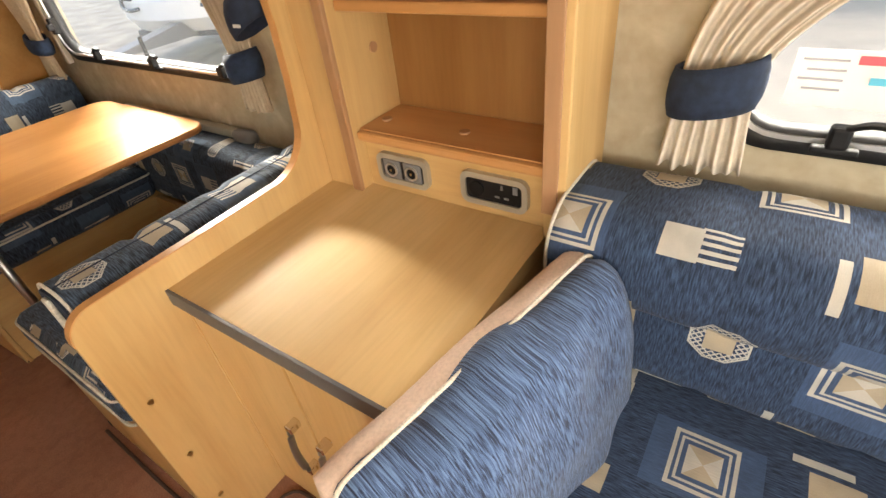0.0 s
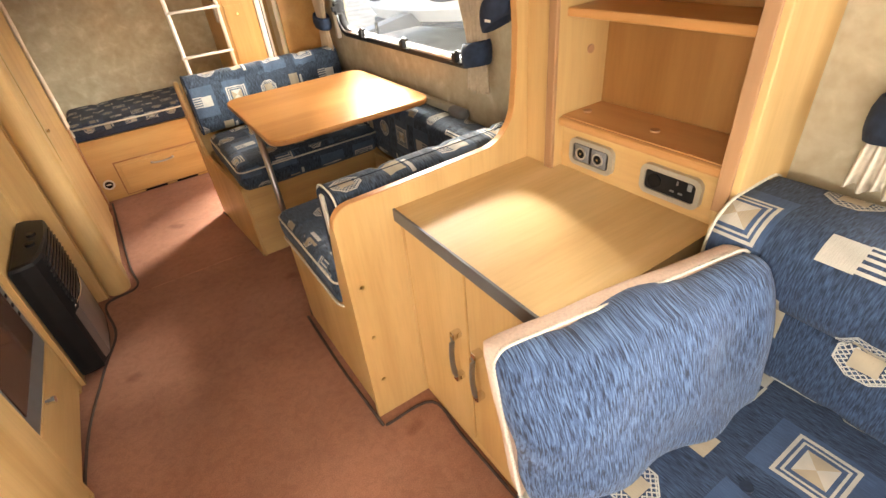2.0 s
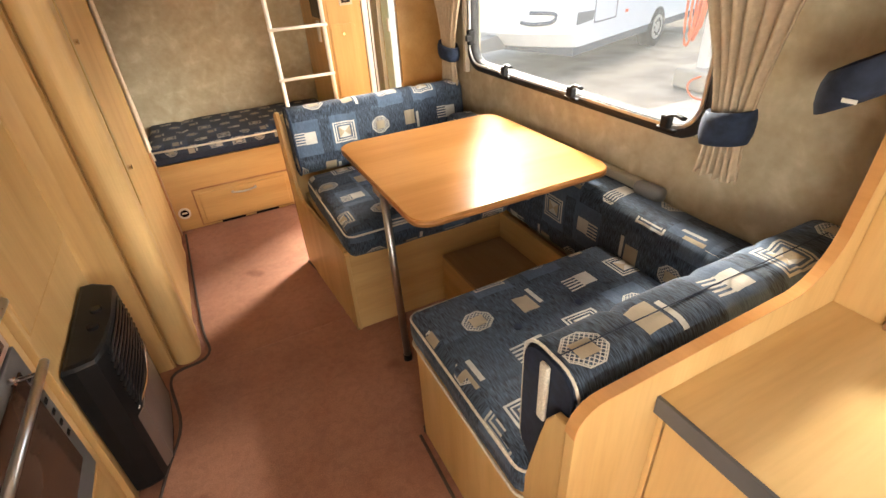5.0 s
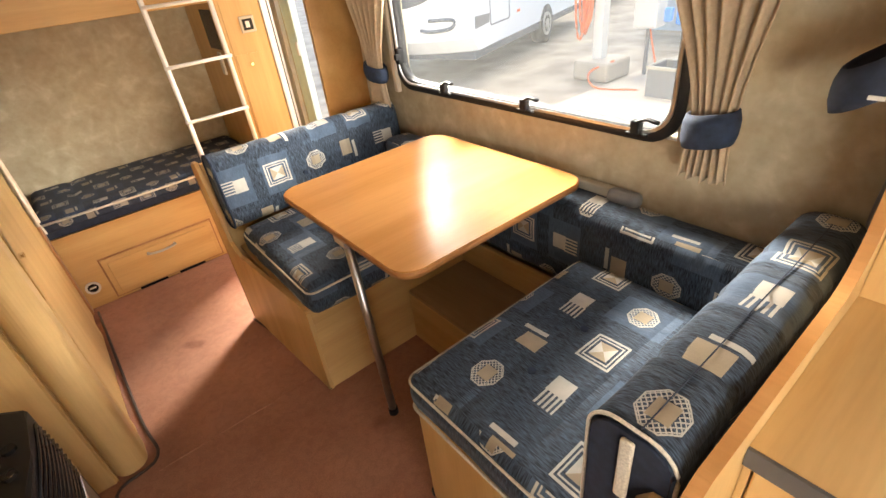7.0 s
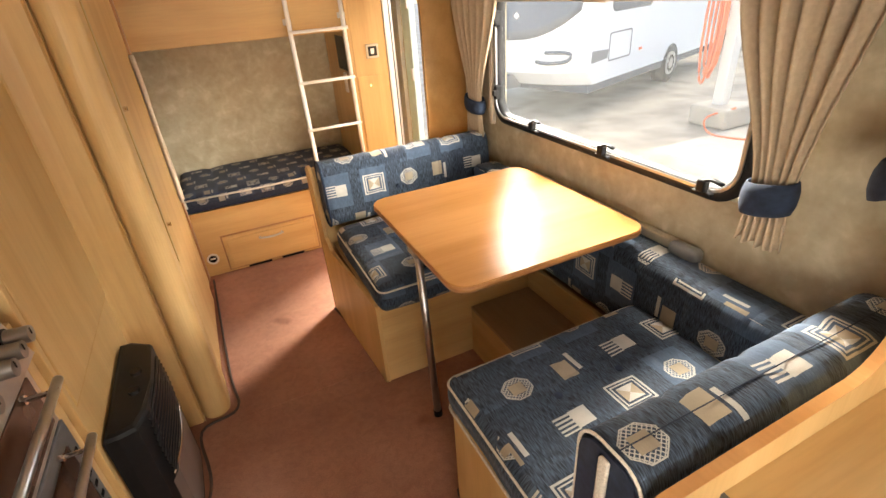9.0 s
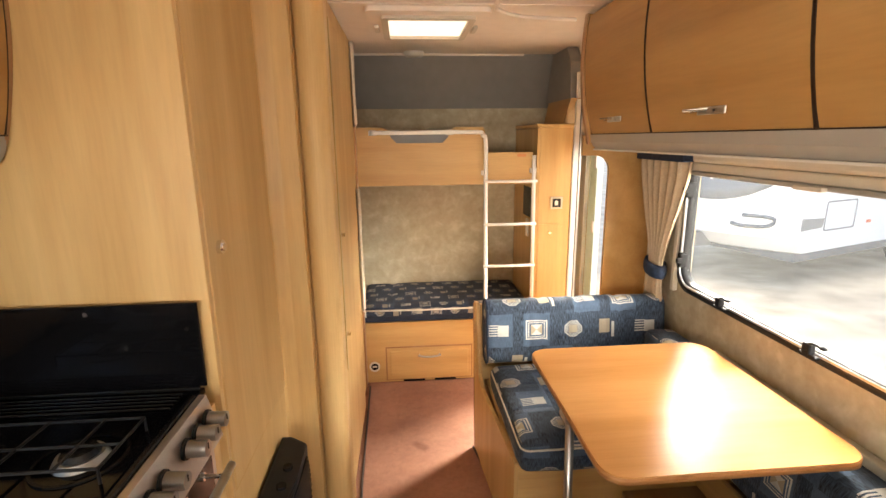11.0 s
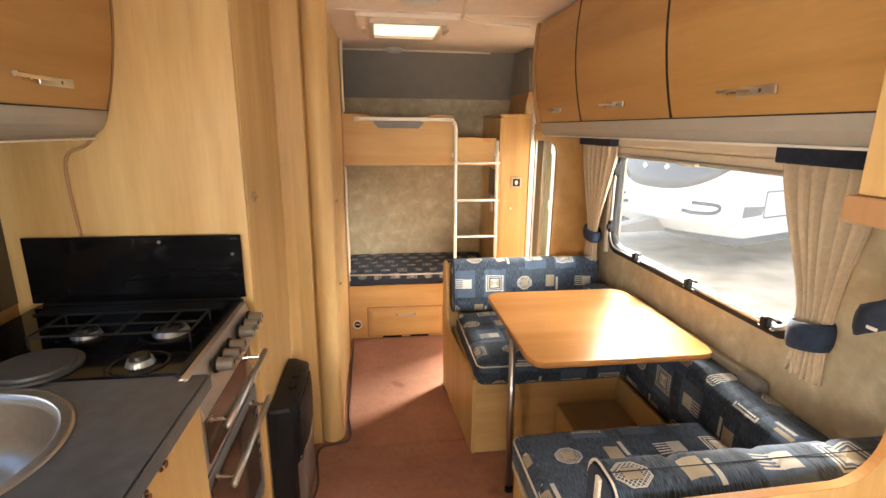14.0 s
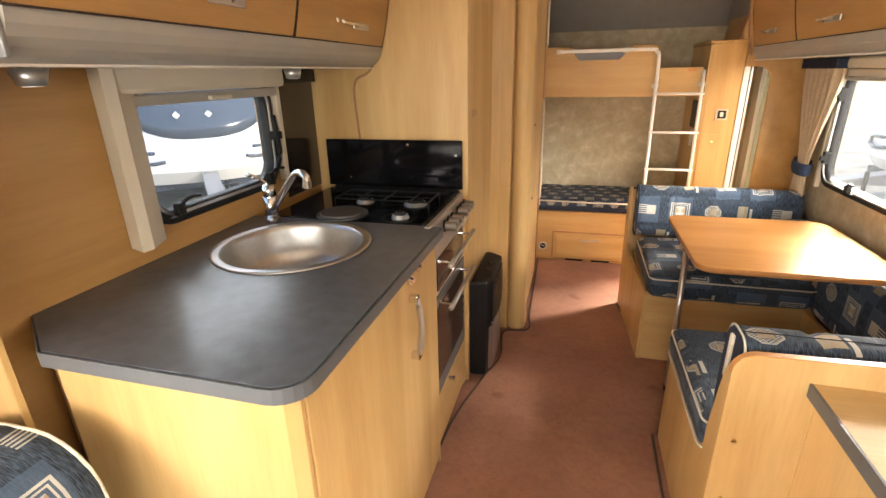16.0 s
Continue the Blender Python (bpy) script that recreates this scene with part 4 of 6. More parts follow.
# ---- low cupboard and shelf unit ----
cup = thing("low_cupboard", "maple low cupboard with two doors beside the end panel", "cupboard", place=(-1.08, 1.05, 0))
part("body", box(-1.062, XR, 0.775, 1.325, 0.03, 0.664), maple, cup)
part("plinth", box(-1.078, -1.055, 0.78, 1.325, 0.0, 0.042), maple_y, cup)
part("side_strip", box(-1.085, -1.064, 1.315, 1.3255, 0.043, 0.664, 0.001), maple, cup)
for a, c, hy in ((1.056, 1.312, 1.087), (0.785, 1.050, 1.003)):
    d = part("door", box(-1.085, -1.064, a, c, 0.045, 0.655, 0.003), maple, cup)
    h = part("handle", tube(smooth_path([(-1.086, hy, 0.447), (-1.106, hy, 0.447), (-1.114, hy, 0.41), (-1.116, hy, 0.372), (-1.114, hy, 0.335), (-1.106, hy, 0.298), (-1.086, hy, 0.298)], 5), 0.0080, 10, 0.6), knob_metal, d, "dark satin bow handle", True)
    for hz in (0.447, 0.298):
        part("handle_post", box(-1.112, -1.0855, hy - 0.0085, hy + 0.0085, hz - 0.010, hz + 0.010, 0.003), chrome, d, "bright handle end")
wt2 = thing("low_worktop", "pale maple worktop with a slate grey front edge strip", "worktop", place=(-1.1, 1.05, 0.67))
part("top", box(-1.094, XR, 0.775, 1.3255, 0.664, 0.698), maple_pale, wt2)
part("edge_strip", box(-1.101, -1.094, 0.775, 1.3255, 0.664, 0.699, 0.001), grey_edge, wt2, "slate grey edge strip")

sh = thing("shelf_unit", "maple shelf niche with red-brown uprights above the low worktop", "shelf unit", place=(-0.6, 1.05, 0.7))
part("socket_panel", box(-0.625, -0.61, 0.78, 1.217, 0.699, 0.815), maple_y, sh)
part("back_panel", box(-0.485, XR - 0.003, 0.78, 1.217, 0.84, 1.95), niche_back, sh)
part("side_left", box(-0.655, XR, 1.218, 1.245, 0.699, 1.95, 0.002), maple, sh)
part("side_right", box(-0.655, XR, 0.738, 0.779, 0.699, 1.95, 0.003), maple, sh)
part("upright", box(-0.667, -0.655, 1.217, 1.243, 0.699, 1.28, 0.003), edging, sh, "red-brown upright strip")
part("upright", box(-0.662, -0.655, 0.752, 0.780, 0.755, 1.28, 0.002), edging, sh, "red-brown upright strip")
part("filler", box(-0.654, -0.50, 1.246, 1.325, 0.699, 1.95), maple, sh)
part("shelf", box(-0.648, -0.486, 0.78, 1.217, 0.816, 0.838, 0.006), beech_y, sh, "beech shelf with a thick rounded lip")
part("shelf_top", box(-0.635, -0.487, 0.782, 1.215, 0.8382, 0.8405), beech_y, sh, "beech shelf surface")
part("shelf", box(-0.635, -0.486, 0.78, 1.217, 1.072, 1.092, 0.004), beech_y, sh)
for yy, xx in ((1.185, -0.575), (0.985, -0.575)):
    part("screw_cap", cyl((xx, yy, 0.8425), 0.011, 0.004, seg=16), edging, sh, "brown screw cap")
part("screw_cap", cyl((-0.545, 1.2165, 0.985), 0.011, 0.004, 1, seg=16), edging, sh, "brown screw cap")
upc = thing("corner_locker", "pale maple upper cupboard with a red-brown lower lip", "wall cupboard", place=(-0.7, 1.05, 1.3))
part("body", box(-0.93, XR, 0.738, 1.298, 1.335, 1.948, 0.003), maple, upc)
part("lip", box(-0.945, XR, 0.732, 1.306, 1.292, 1.334, 0.004), edging, upc, "red-brown lower lip")


def socket(y0, y1, z0, z1, kind):
    so = thing("wall_socket", "silver framed socket with black " + ("round outlets" if kind else "three-pin outlet") + " on the shelf unit", "socket", "wall sockets", (-0.625, (y0 + y1) / 2, z0))
    part("frame", frame_ring(rounded_rect(y0, y1, z0, z1, 0.020), rounded_rect(y0 + 0.012, y1 - 0.012, z0 + 0.012, z1 - 0.012, 0.010), 0, -0.637, -0.625), silver_plastic, so)
    part("insert", box(-0.633, -0.625, y0 + 0.012, y1 - 0.012, z0 + 0.012, z1 - 0.012), black_plastic, so, "black insert")
    ym, zm = (y0 + y1) / 2, (z0 + z1) / 2
    if kind:
        for yy in (ym - 0.027, ym + 0.027):
            part("module", box(-0.637, -0.633, yy - 0.023, yy + 0.023, zm - 0.022, zm + 0.022, 0.002), grey_plastic, so, "dark grey outlet module")
            part("ring", frame_ring([(yy + 0.016 * math.cos(a * math.tau / 20), zm + 0.016 * math.sin(a * math.tau / 20)) for a in range(20)], [(yy + 0.012 * math.cos(a * math.tau / 20), zm + 0.012 * math.sin(a * math.tau / 20)) for a in range(20)], 0, -0.641, -0.637), satin, so)
            part("outlet", cyl((-0.638, yy, zm), 0.0118, 0.003, 0), black_m, so)
            part("pin", cyl((-0.640, yy, zm), 0.003, 0.004, 0, seg=10), chrome, so)
    else:
        part("round_socket", cyl((-0.635, ym + 0.037, zm), 0.016, 0.004, 0), black_m, so)
        for dy, dz, w, h in ((-0.018, 0.012, 0.004, 0.010), (-0.028, -0.010, 0.010, 0.004), (-0.008, -0.010, 0.010, 0.004)):
            part("slot", box(-0.6345, -0.633, ym + dy - w / 2, ym + dy + w / 2, zm + dz - h / 2, zm + dz + h / 2), grey_plastic, so)
        part("rocker", box(-0.636, -0.633, ym - 0.052, ym - 0.042, zm + 0.004, zm + 0.020, 0.001), grey_plastic, so)


socket(1.045, 1.182, 0.722, 0.793, True)
socket(0.818, 0.965, 0.722, 0.793, False)

# ---- sofa in the lounge ----
sofa = thing("lounge_sofa", "maple box under the lounge sofa", "sofa", place=(-0.85, 0.0, 0))
part("front_board", box(-1.20, -1.18, YF + 0.02, 0.74, 0.0, 0.30, 0.003), maple_y, sofa)
part("end_board", box(-1.18, XR, 0.74, 0.76, 0.0, 0.32, 0.002), maple, sofa)
part("top_board", box(-1.18, XR, YF + 0.02, 0.74, 0.28, 0.30), maple_y, sofa)
sq = thing("seat_cushion", "blue motif sofa seat cushion in the lounge", "seat cushion", place=(-0.85, 0.0, 0.3))
part("cover", pad(-1.22, -0.60, -1.25, 0.752, 0.302, 0.435, 0.04, 0.035, 0.018, seams=((0, -0.92, 0.006), (1, 0.2, 0.004)), tufts=((-0.92, 0.2), (-0.92, 0.48))), cloth_light, sq, smooth=True)
for by in (0.2, 0.48):
    part("button", cyl((-0.92, by, 0.437), 0.011, 0.008, seg=12), navy, sq)
sb = thing("back_cushion", "blue motif sofa back cushion below the rolled bolster", "back cushion", place=(-0.6, 0.0, 0.44))
part("cover", pad(-0.675, XR - 0.003, -1.25, 0.735, 0.436, 0.640, 0.035, 0.03, 0.012, seams=((1, 0.22, 0.008), (1, 0.47, 0.008))), cloth_light, sb, smooth=True)
so_b = thing("bolster", "thick rolled blue motif bolster along the lounge window wall", "bolster", place=(-0.58, 0.0, 0.65))
rprof = rounded_rect(-0.735, XR - 0.004, 0.622, 0.803, 0.080, 6)
part("cover", roll(rprof, 1, -1.25, 0.735, (0.22, 0.47), 0.007), cloth_light, so_b, smooth=True)
part("piping", profile_pipe(rprof, 1, 0.738, 0.0035), piping_m, so_b, "cream piping", True)
mp_ = Matrix.Translation((-0.975, 0.687, 0.572)) @ Matrix.Rotation(radians(-13), 4, "Z") @ Matrix.Rotation(radians(78), 4, "X") @ Matrix.Rotation(radians(3), 4, "Z")
pl = thing("scatter_cushion", "plain blue chenille cushion with ribbed cream edge propped against the cupboard", "cushion", place=(-0.975, 0.69, 0.44))
pbm = pad(-0.258, 0.258, -0.172, 0.172, -0.012, 0.040, 0.022, 0.018, 0.060, wob=0.010, m=mp_)
puv = pbm.loops.layers.uv.new("UVMap")
flat = mp_.inverted()
for f in pbm.faces:
    for l in f.loops:
        q = flat @ l.vert.co
        l[puv].uv = (q.x, q.y)
part("cover", pbm, chenille_m, pl, smooth=True)
part("gusset", pad(-0.260, 0.260, -0.174, 0.174, -0.042, 0.0, 0.012, 0.035, 0.015, m=mp_), pink_edge, pl, "ribbed cream gusset", True)
part("piping", tube([mp_ @ Vector((a, c, 0.006)) for a, c in rounded_rect(-0.261, 0.261, -0.175, 0.175, 0.035, 5)], 0.0035, 6, closed=True), piping_m, pl, "cream piping", True)

sl = thing("lounge_sofa", "maple box under the sofa beside the kitchen worktop", "sofa", place=(-2.4, 0.0, 0))
part("front_board", box(-2.06, -2.04, YF + 0.02, 0.60, 0.0, 0.30, 0.003), maple_y, sl)
part("top_board", box(XL, -2.06, YF + 0.02, 0.60, 0.28, 0.30), maple_y, sl)
slc = thing("seat_cushion", "blue motif seat cushion beside the kitchen worktop", "seat cushion", place=(-2.4, 0.0, 0.3))
part("cover", pad(-2.60, -2.04, -1.25, 0.72, 0.302, 0.435, 0.04, 0.04, 0.015), cloth_light, slc, smooth=True)
slb = thing("bolster", "rolled dark blue bolster with lattice motif and cream piping", "bolster", place=(-2.6, 0.0, 0.44))
kprof = rounded_rect(XL + 0.02, -2.40, 0.44, 0.80, 0.12, 6)
part("cover", roll(kprof, 1, -1.25, 0.70, (0.3,), 0.007), cloth, slb, smooth=True)
part("piping", profile_pipe(kprof, 1, 0.703, 0.0035), piping_m, slb, "cream piping", True)

# ---- kitchen ----
kw = thing("kitchen_worktop", "slate grey laminate worktop with rounded corner over the kitchen units", "worktop", place=(-2.4, 1.2, 0.875))
KX = -2.035


def worktop_mesh():
    """The slab with a round hole for the sink."""
    bm = bmesh.new()
    cx, cy, r, n = SINK[0], SINK[1], SINK[2], 48
    outline = [(KX - 0.003, 1.640)] + [(XL, 1.640), (XL, 0.880), (-2.560, 0.777)] + arc(KX - 0.063, 0.777 + 0.06, 0.06, -90, 0, 6)
    hole = [(cx + r * math.cos(a * math.tau / n), cy + r * math.sin(a * math.tau / n)) for a in range(n)]
    for z, flip in ((0.91, False), (0.879, True)):
        vo = [bm.verts.new((x, y, z)) for x, y in outline]
        vh = [bm.verts.new((x, y, z)) for x, y in hole]
        es = [bm.edges.new((vo[i], vo[(i + 1) % len(vo)])) for i in range(len(vo))] + [bm.edges.new((vh[i], vh[(i + 1) % n])) for i in range(n)]
        bmesh.ops.triangle_fill(bm, use_beauty=True, use_dissolve=False, edges=es)
        if flip:
            for ring, ring0 in ((vo, keep[0]), (vh, keep[1])):
                for i in range(len(ring)):
                    j = (i + 1) % len(ring)
                    bm.faces.new((ring0[i], ring0[j], ring[j], ring[i]))
        keep = (vo, vh)
    bmesh.ops.recalc_face_normals(bm, faces=bm.faces)
    return bm


SINK = (-2.415, 1.392, 0.202)
part("slab", worktop_mesh(), worktop_m, kw)
edge_line = [(-2.716, 0.876), (-2.56, 0.772)] + arc(KX - 0.06, 0.833, 0.061, -90, 0, 6) + [(KX + 0.001, 1.640)]
ebm = bmesh.new()
ev = [[ebm.verts.new((x, y, z)) for x, y in edge_line] for z in (0.8795, 0.909)]
for i in range(len(edge_line) - 1):
    ebm.faces.new((ev[0][i], ev[0][i + 1], ev[1][i + 1], ev[1][i]))
thicken(ebm, -0.0022)
part("edge_band", ebm, worktop_edge, kw, "lighter grey edge band")


def sink_mesh():
    bm = bmesh.new()
    cx, cy, r = SINK
    n = 56
    prof_ = [(r + 0.022, 0.9115), (r + 0.021, 0.9145), (r + 0.014, 0.9155), (r + 0.008, 0.913), (r + 0.001, 0.9145), (r - 0.004, 0.911), (r - 0.008, 0.895), (r - 0.014, 0.83), (r - 0.03, 0.79), (r - 0.06, 0.778), (0.03, 0.772), (0.0, 0.772)]
    rings = [[bm.verts.new((cx + a * math.cos(k * math.tau / n), cy + a * math.sin(k * math.tau / n), z)) for k in range(n)] for a, z in prof_[:-1]]
    c = bm.verts.new((cx, cy, prof_[-1][1]))
    for A, B in zip(rings, rings[1:]):
        for k in range(n):
            bm.faces.new((A[k], A[(k + 1) % n], B[(k + 1) % n], B[k]))
    for k in range(n):
        bm.faces.new((rings[-1][k], rings[-1][(k + 1) % n], c))
    return bm


sk = thing("sink", "round stainless steel sink bowl set in the grey worktop", "sink", place=(SINK[0], SINK[1], 0.91))
part("bowl", sink_mesh(), steel, sk, smooth=True)
part("drain", cyl((SINK[0], SINK[1], 0.774), 0.028, 0.006), chrome, sk)
tp = thing("tap", "chrome swivel mixer tap behind the sink", "tap", place=(-2.60, 1.575, 0.91))
tx, ty = -2.605, 1.578
part("base", cyl((tx, ty, 0.918), 0.026, 0.016), chrome, tp)
part("column", merged(cyl((tx, ty, 0.965), 0.021, 0.085), cyl((tx, ty, 1.02), 0.024, 0.035, r2=0.017)), chrome, tp, smooth=True)
part("spout", tube(smooth_path([(tx + 0.01, ty - 0.01, 0.955), (tx + 0.07, ty - 0.04, 1.01), (tx + 0.15, ty - 0.085, 1.085), (tx + 0.19, ty - 0.11, 1.105), (tx + 0.22, ty - 0.13, 1.10), (tx + 0.228, ty - 0.136, 1.082)], 6), 0.011, 14), chrome, tp, smooth=True)
part("nozzle", cyl((tx + 0.228, ty - 0.136, 1.078), 0.014, 0.022), chrome, tp)
part("lever", tube(smooth_path([(tx, ty, 1.035), (tx - 0.01, ty - 0.03, 1.065), (tx - 0.02, ty - 0.07, 1.085)], 5), 0.009, 10, 0.6), chrome, tp, smooth=True)

ku = thing("kitchen_unit", "maple kitchen base unit with one door beside the cooker", "base unit", "kitchen units", (-2.1, 1.4, 0))
part("end_panel", prism([(XL, 0.884), (-2.555, 0.790), (-2.075, 0.790), (-2.052, 0.805), (-2.052, 0.815), (-2.54, 0.815), (XL, 0.905)], 2, 0.0, 0.8785), maple, ku)
part("body", box(XL + 0.01, -2.085, 0.885, 1.605, 0.03, 0.77), maple, ku)
part("top_rail", box(-2.087, -2.0765, 0.816, 1.605, 0.80, 0.874), maple, ku)
d = part("door", box(-2.075, -2.050, 0.819, 1.594, 0.035, 0.874, 0.003), maple, ku)
part("handle", tube(smooth_path([(-2.051, 1.345, 0.800), (-2.030, 1.345, 0.800), (-2.021, 1.345, 0.76), (-2.018, 1.345, 0.712), (-2.021, 1.345, 0.664), (-2.030, 1.345, 0.624), (-2.051, 1.345, 0.624)], 5), 0.0095, 10, 0.6), satin, d, "satin bow handle", True)
for hz in (0.800, 0.624):
    part("handle_post", box(-2.050, -2.024, 1.335, 1.355, hz - 0.011, hz + 0.011, 0.003), chrome, d, "bright handle end")
for yy, zz in ((1.345, 0.857), (1.410, 0.869)):
    part("lock_button", merged(cyl((-2.047, yy, zz - 0.004), 0.013, 0.010, 0), cyl((-2.039, yy, zz - 0.004), 0.007, 0.008, 0)), chrome, ku, "round chrome lock")
part("filler_strip", box(-2.080, -2.052, 1.597, 1.612, 0.0, 0.873), maple, ku)

ck = thing("cooker", "stainless steel cooker with black glass hob, grill and oven", "cooker", place=(-2.35, 1.9, 0.1))
CY0, CY1 = 1.615, 2.080
part("body", box(XL + 0.06, -2.10, CY0, CY1, 0.16, 0.875), black_m, ck)
part("hob_tray", merged(box(XL + 0.06, -2.085, CY0 + 0.027, CY1 + 0.034, 0.900, 0.914, 0.003), box(XL + 0.06, -2.10, CY0 + 0.027, CY1 + 0.030, 0.876, 0.900)), black_glass, ck, "black glass hob tray")
part("tray_rim", merged(box(-2.10, -2.088, CY0 + 0.01, CY1 - 0.01, 0.914, 0.920, 0.002), box(XL + 0.08, -2.09, CY1 + 0.016, CY1 + 0.026, 0.914, 0.922, 0.002)), black_m, ck)
tiltp = [(-2.085, 0.914), (-2.070, 0.914), (-2.044, 0.815), (-2.052, 0.806), (-2.10, 0.806), (-2.10, 0.90)]
fp = part("control_panel", prism([(x, z) for x, z in tiltp], 1, CY0, CY1, 0.002), panel_metal, ck, "brushed steel control panel")
for i, (py, pz) in enumerate(((2.035, 0.880), (1.985, 0.880), (1.935, 0.880), (1.845, 0.880), (1.795, 0.880), (1.745, 0.880))):
    px = -2.061 + (0.893 - pz) * 0.42
    k = part("knob", merged(cyl((px + 0.023, py, pz), 0.0165, 0.036, 0, r2=0.0155, seg=28)), knob_metal, ck, "satin metal control knob")
    part("collar", cyl((px + 0.001, py, pz), 0.0205, 0.006, 0), black_plastic, k)
    part("pointer", box(px + 0.0412, px + 0.0425, py - 0.0012, py + 0.0012, pz - 0.001, pz + 0.011), black_plastic, k)
g = part("grill_door", box(-2.086, -2.066, CY0 + 0.004, CY1 - 0.004, 0.650, 0.800, 0.003), panel_metal, ck, "steel grill door with brown glass")
part("glass", box(-2.066, -2.062, CY0 + 0.05, CY1 - 0.03, 0.668, 0.785, 0.001), brown_glass, g, "dark brown glass")
o = part("oven_door", box(-2.086, -2.066, CY0 + 0.004, CY1 + 0.006, 0.250, 0.642, 0.003), grey_edge, ck, "grey oven door with brown glass")
part("glass", box(-2.066, -2.062, CY0 + 0.04, CY1 - 0.04, 0.322, 0.606, 0.001), brown_glass, o, "dark brown glass")
for i in range(6):
    part("vent_slot", box(-2.0655, -2.0635, CY1 - 0.028, CY1 - 0.012, 0.39 + i * 0.035, 0.400 + i * 0.035), black_m, o)
for dz, dd in ((0.776, g), (0.622, o)):
    hb = part("handle", tube([(-2.012, CY0 + 0.03, dz), (-2.012, CY1 - 0.055, dz)], 0.009, 14), steel, dd, "brushed steel bar handle", True)
    for yy in (CY0 + 0.065, CY1 - 0.09):
        part("handle_stud", merged(cyl((-2.035, yy, dz), 0.005, 0.062, 0, seg=12), cyl((-2.058, yy, dz), 0.009, 0.008, 0, seg=12)), chrome, hb)
for bx, by, br in ((-2.20, 1.872, 0.044), (-2.198, 1.70, 0.030), (-2.40, 1.872, 0.034)):
    part("burner", merged(cyl((bx, by, 0.920), br, 0.012, r2=br * 0.85, seg=28)), knob_metal, ck, "grey burner ring")
    part("burner_cap", cyl((bx, by, 0.931), br * 0.72, 0.010, r2=br * 0.6, seg=28), black_m, ck)
    part("burner_dish", frame_ring([(bx + (br + 0.03) * math.cos(a * math.tau / 32), by + (br + 0.03) * math.sin(a * math.tau / 32)) for a in range(32)], [(bx + (br + 0.024) * math.cos(a * math.tau / 32), by + (br + 0.024) * math.sin(a * math.tau / 32)) for a in range(32)], 2, 0.914, 0.917), black_m, ck)
part("hotplate", merged(cyl((-2.41, 1.70, 0.921), 0.078, 0.010, r2=0.074, seg=40), cyl((-2.41, 1.70, 0.917), 0.088, 0.006, seg=40)), hotplate_m, ck, "dark grey round electric hotplate")
for i in range(5):
    part("tray_ridge", box(XL + 0.10, -2.12, 2.022 + i * 0.014, 2.027 + i * 0.014, 0.914, 0.919, 0.002), black_m, ck, "raised black enamel ridge")
for gy in (1.90,):
    gr = part("pan_grid", merged(*[tube([(-2.49, gy + dy, 0.942), (-2.13, gy + dy, 0.942)], 0.0028, 6) for dy in (-0.095, -0.03, 0.05)],
                                 *[tube([(gx, gy - 0.095, 0.942), (gx, gy + 0.05, 0.942)], 0.0028, 6) for gx in (-2.49, -2.40, -2.30, -2.20, -2.13)],
                                 *[tube([(gx, gy + dy, 0.914), (gx, gy + dy, 0.942)], 0.0028, 6) for gx in (-2.49, -2.13) for dy in (-0.095, 0.05)]), black_plastic, ck, "thin black wire pan grid")
part("flap", box(-2.10, -2.066, CY0, CY1, 0.03, 0.244, 0.003), maple_y, ck, "maple flap below the oven")
part("flap_knob", merged(cyl((-2.058, 1.80, 0.232), 0.008, 0.018, 0), cyl((-2.046, 1.80, 0.232), 0.011, 0.008, 0)), chrome, ck, "small chrome knob")
spl = thing("splash_lid", "black glass hob lid standing against the tall cupboard", "hob lid", place=(-2.37, 2.11, 0.92))
part("glass", box(-2.665, -2.075, 2.100, 2.106, 0.9225, 1.117, 0.002), black_glass, spl)
for sx in (-2.30, -2.10):
    part("stud", cyl((sx, 2.098, 1.10 if sx < -2.2 else 1.06), 0.005, 0.004, 1, seg=12), chrome, spl)
part("corner_stud", cyl((-2.56, 2.098, 0.96), 0.004, 0.004, 1, seg=12), chrome, spl)
wsp = thing("wall_splashback", "dark brown glass splashback beside the kitchen window", "splashback", place=(-2.7, 1.95, 1.0))
part("glass", box(XL + 0.001, XL + 0.006, 1.86, 2.118, 0.92, 1.40, 0.001), smoked_glass, wsp)
part("dark_bar", box(XL + 0.007, XL + 0.03, 1.87, 2.110, 1.345, 1.392, 0.003), black_m, wsp)

tl = thing("tall_cupboard", "tall maple cupboard beside the cooker with a slim door", "tall cupboard", place=(-2.4, 2.4, 0))
tp_prof = [(XL, 0.0), (-2.056, 0.0), (-2.056, 1.94), (XL, 1.94)]
part("side_panel", prism(tp_prof, 1, 2.120, 2.140, 0.002), maple, tl)
part("filler_strip", box(-2.090, -2.070, 2.083, 2.118, 0.0, 0.872, 0.002), maple, tl)
d = part("door", box(-2.078, -2.055, 2.1425, 2.645, 0.62, 1.925, 0.004), maple, tl)
part("lower_panel", box(-2.078, -2.059, 2.1425, 2.645, 0.0, 0.615, 0.003), maple, tl)
part("body", box(XL, -2.08, 2.142, 2.645, 0.0, 1.94), maple, tl)
part("door_lock", merged(cyl((-2.050, 2.204, 1.215), 0.016, 0.010, 0), cyl((-2.043, 2.204, 1.215), 0.009, 0.008, 0)), chrome, tl, "round chrome push lock")
part("cornice", box(-2.08, -2.050, 2.12, 2.65, 1.935, 1.948, 0.003), edging, tl, "red-brown top edge")
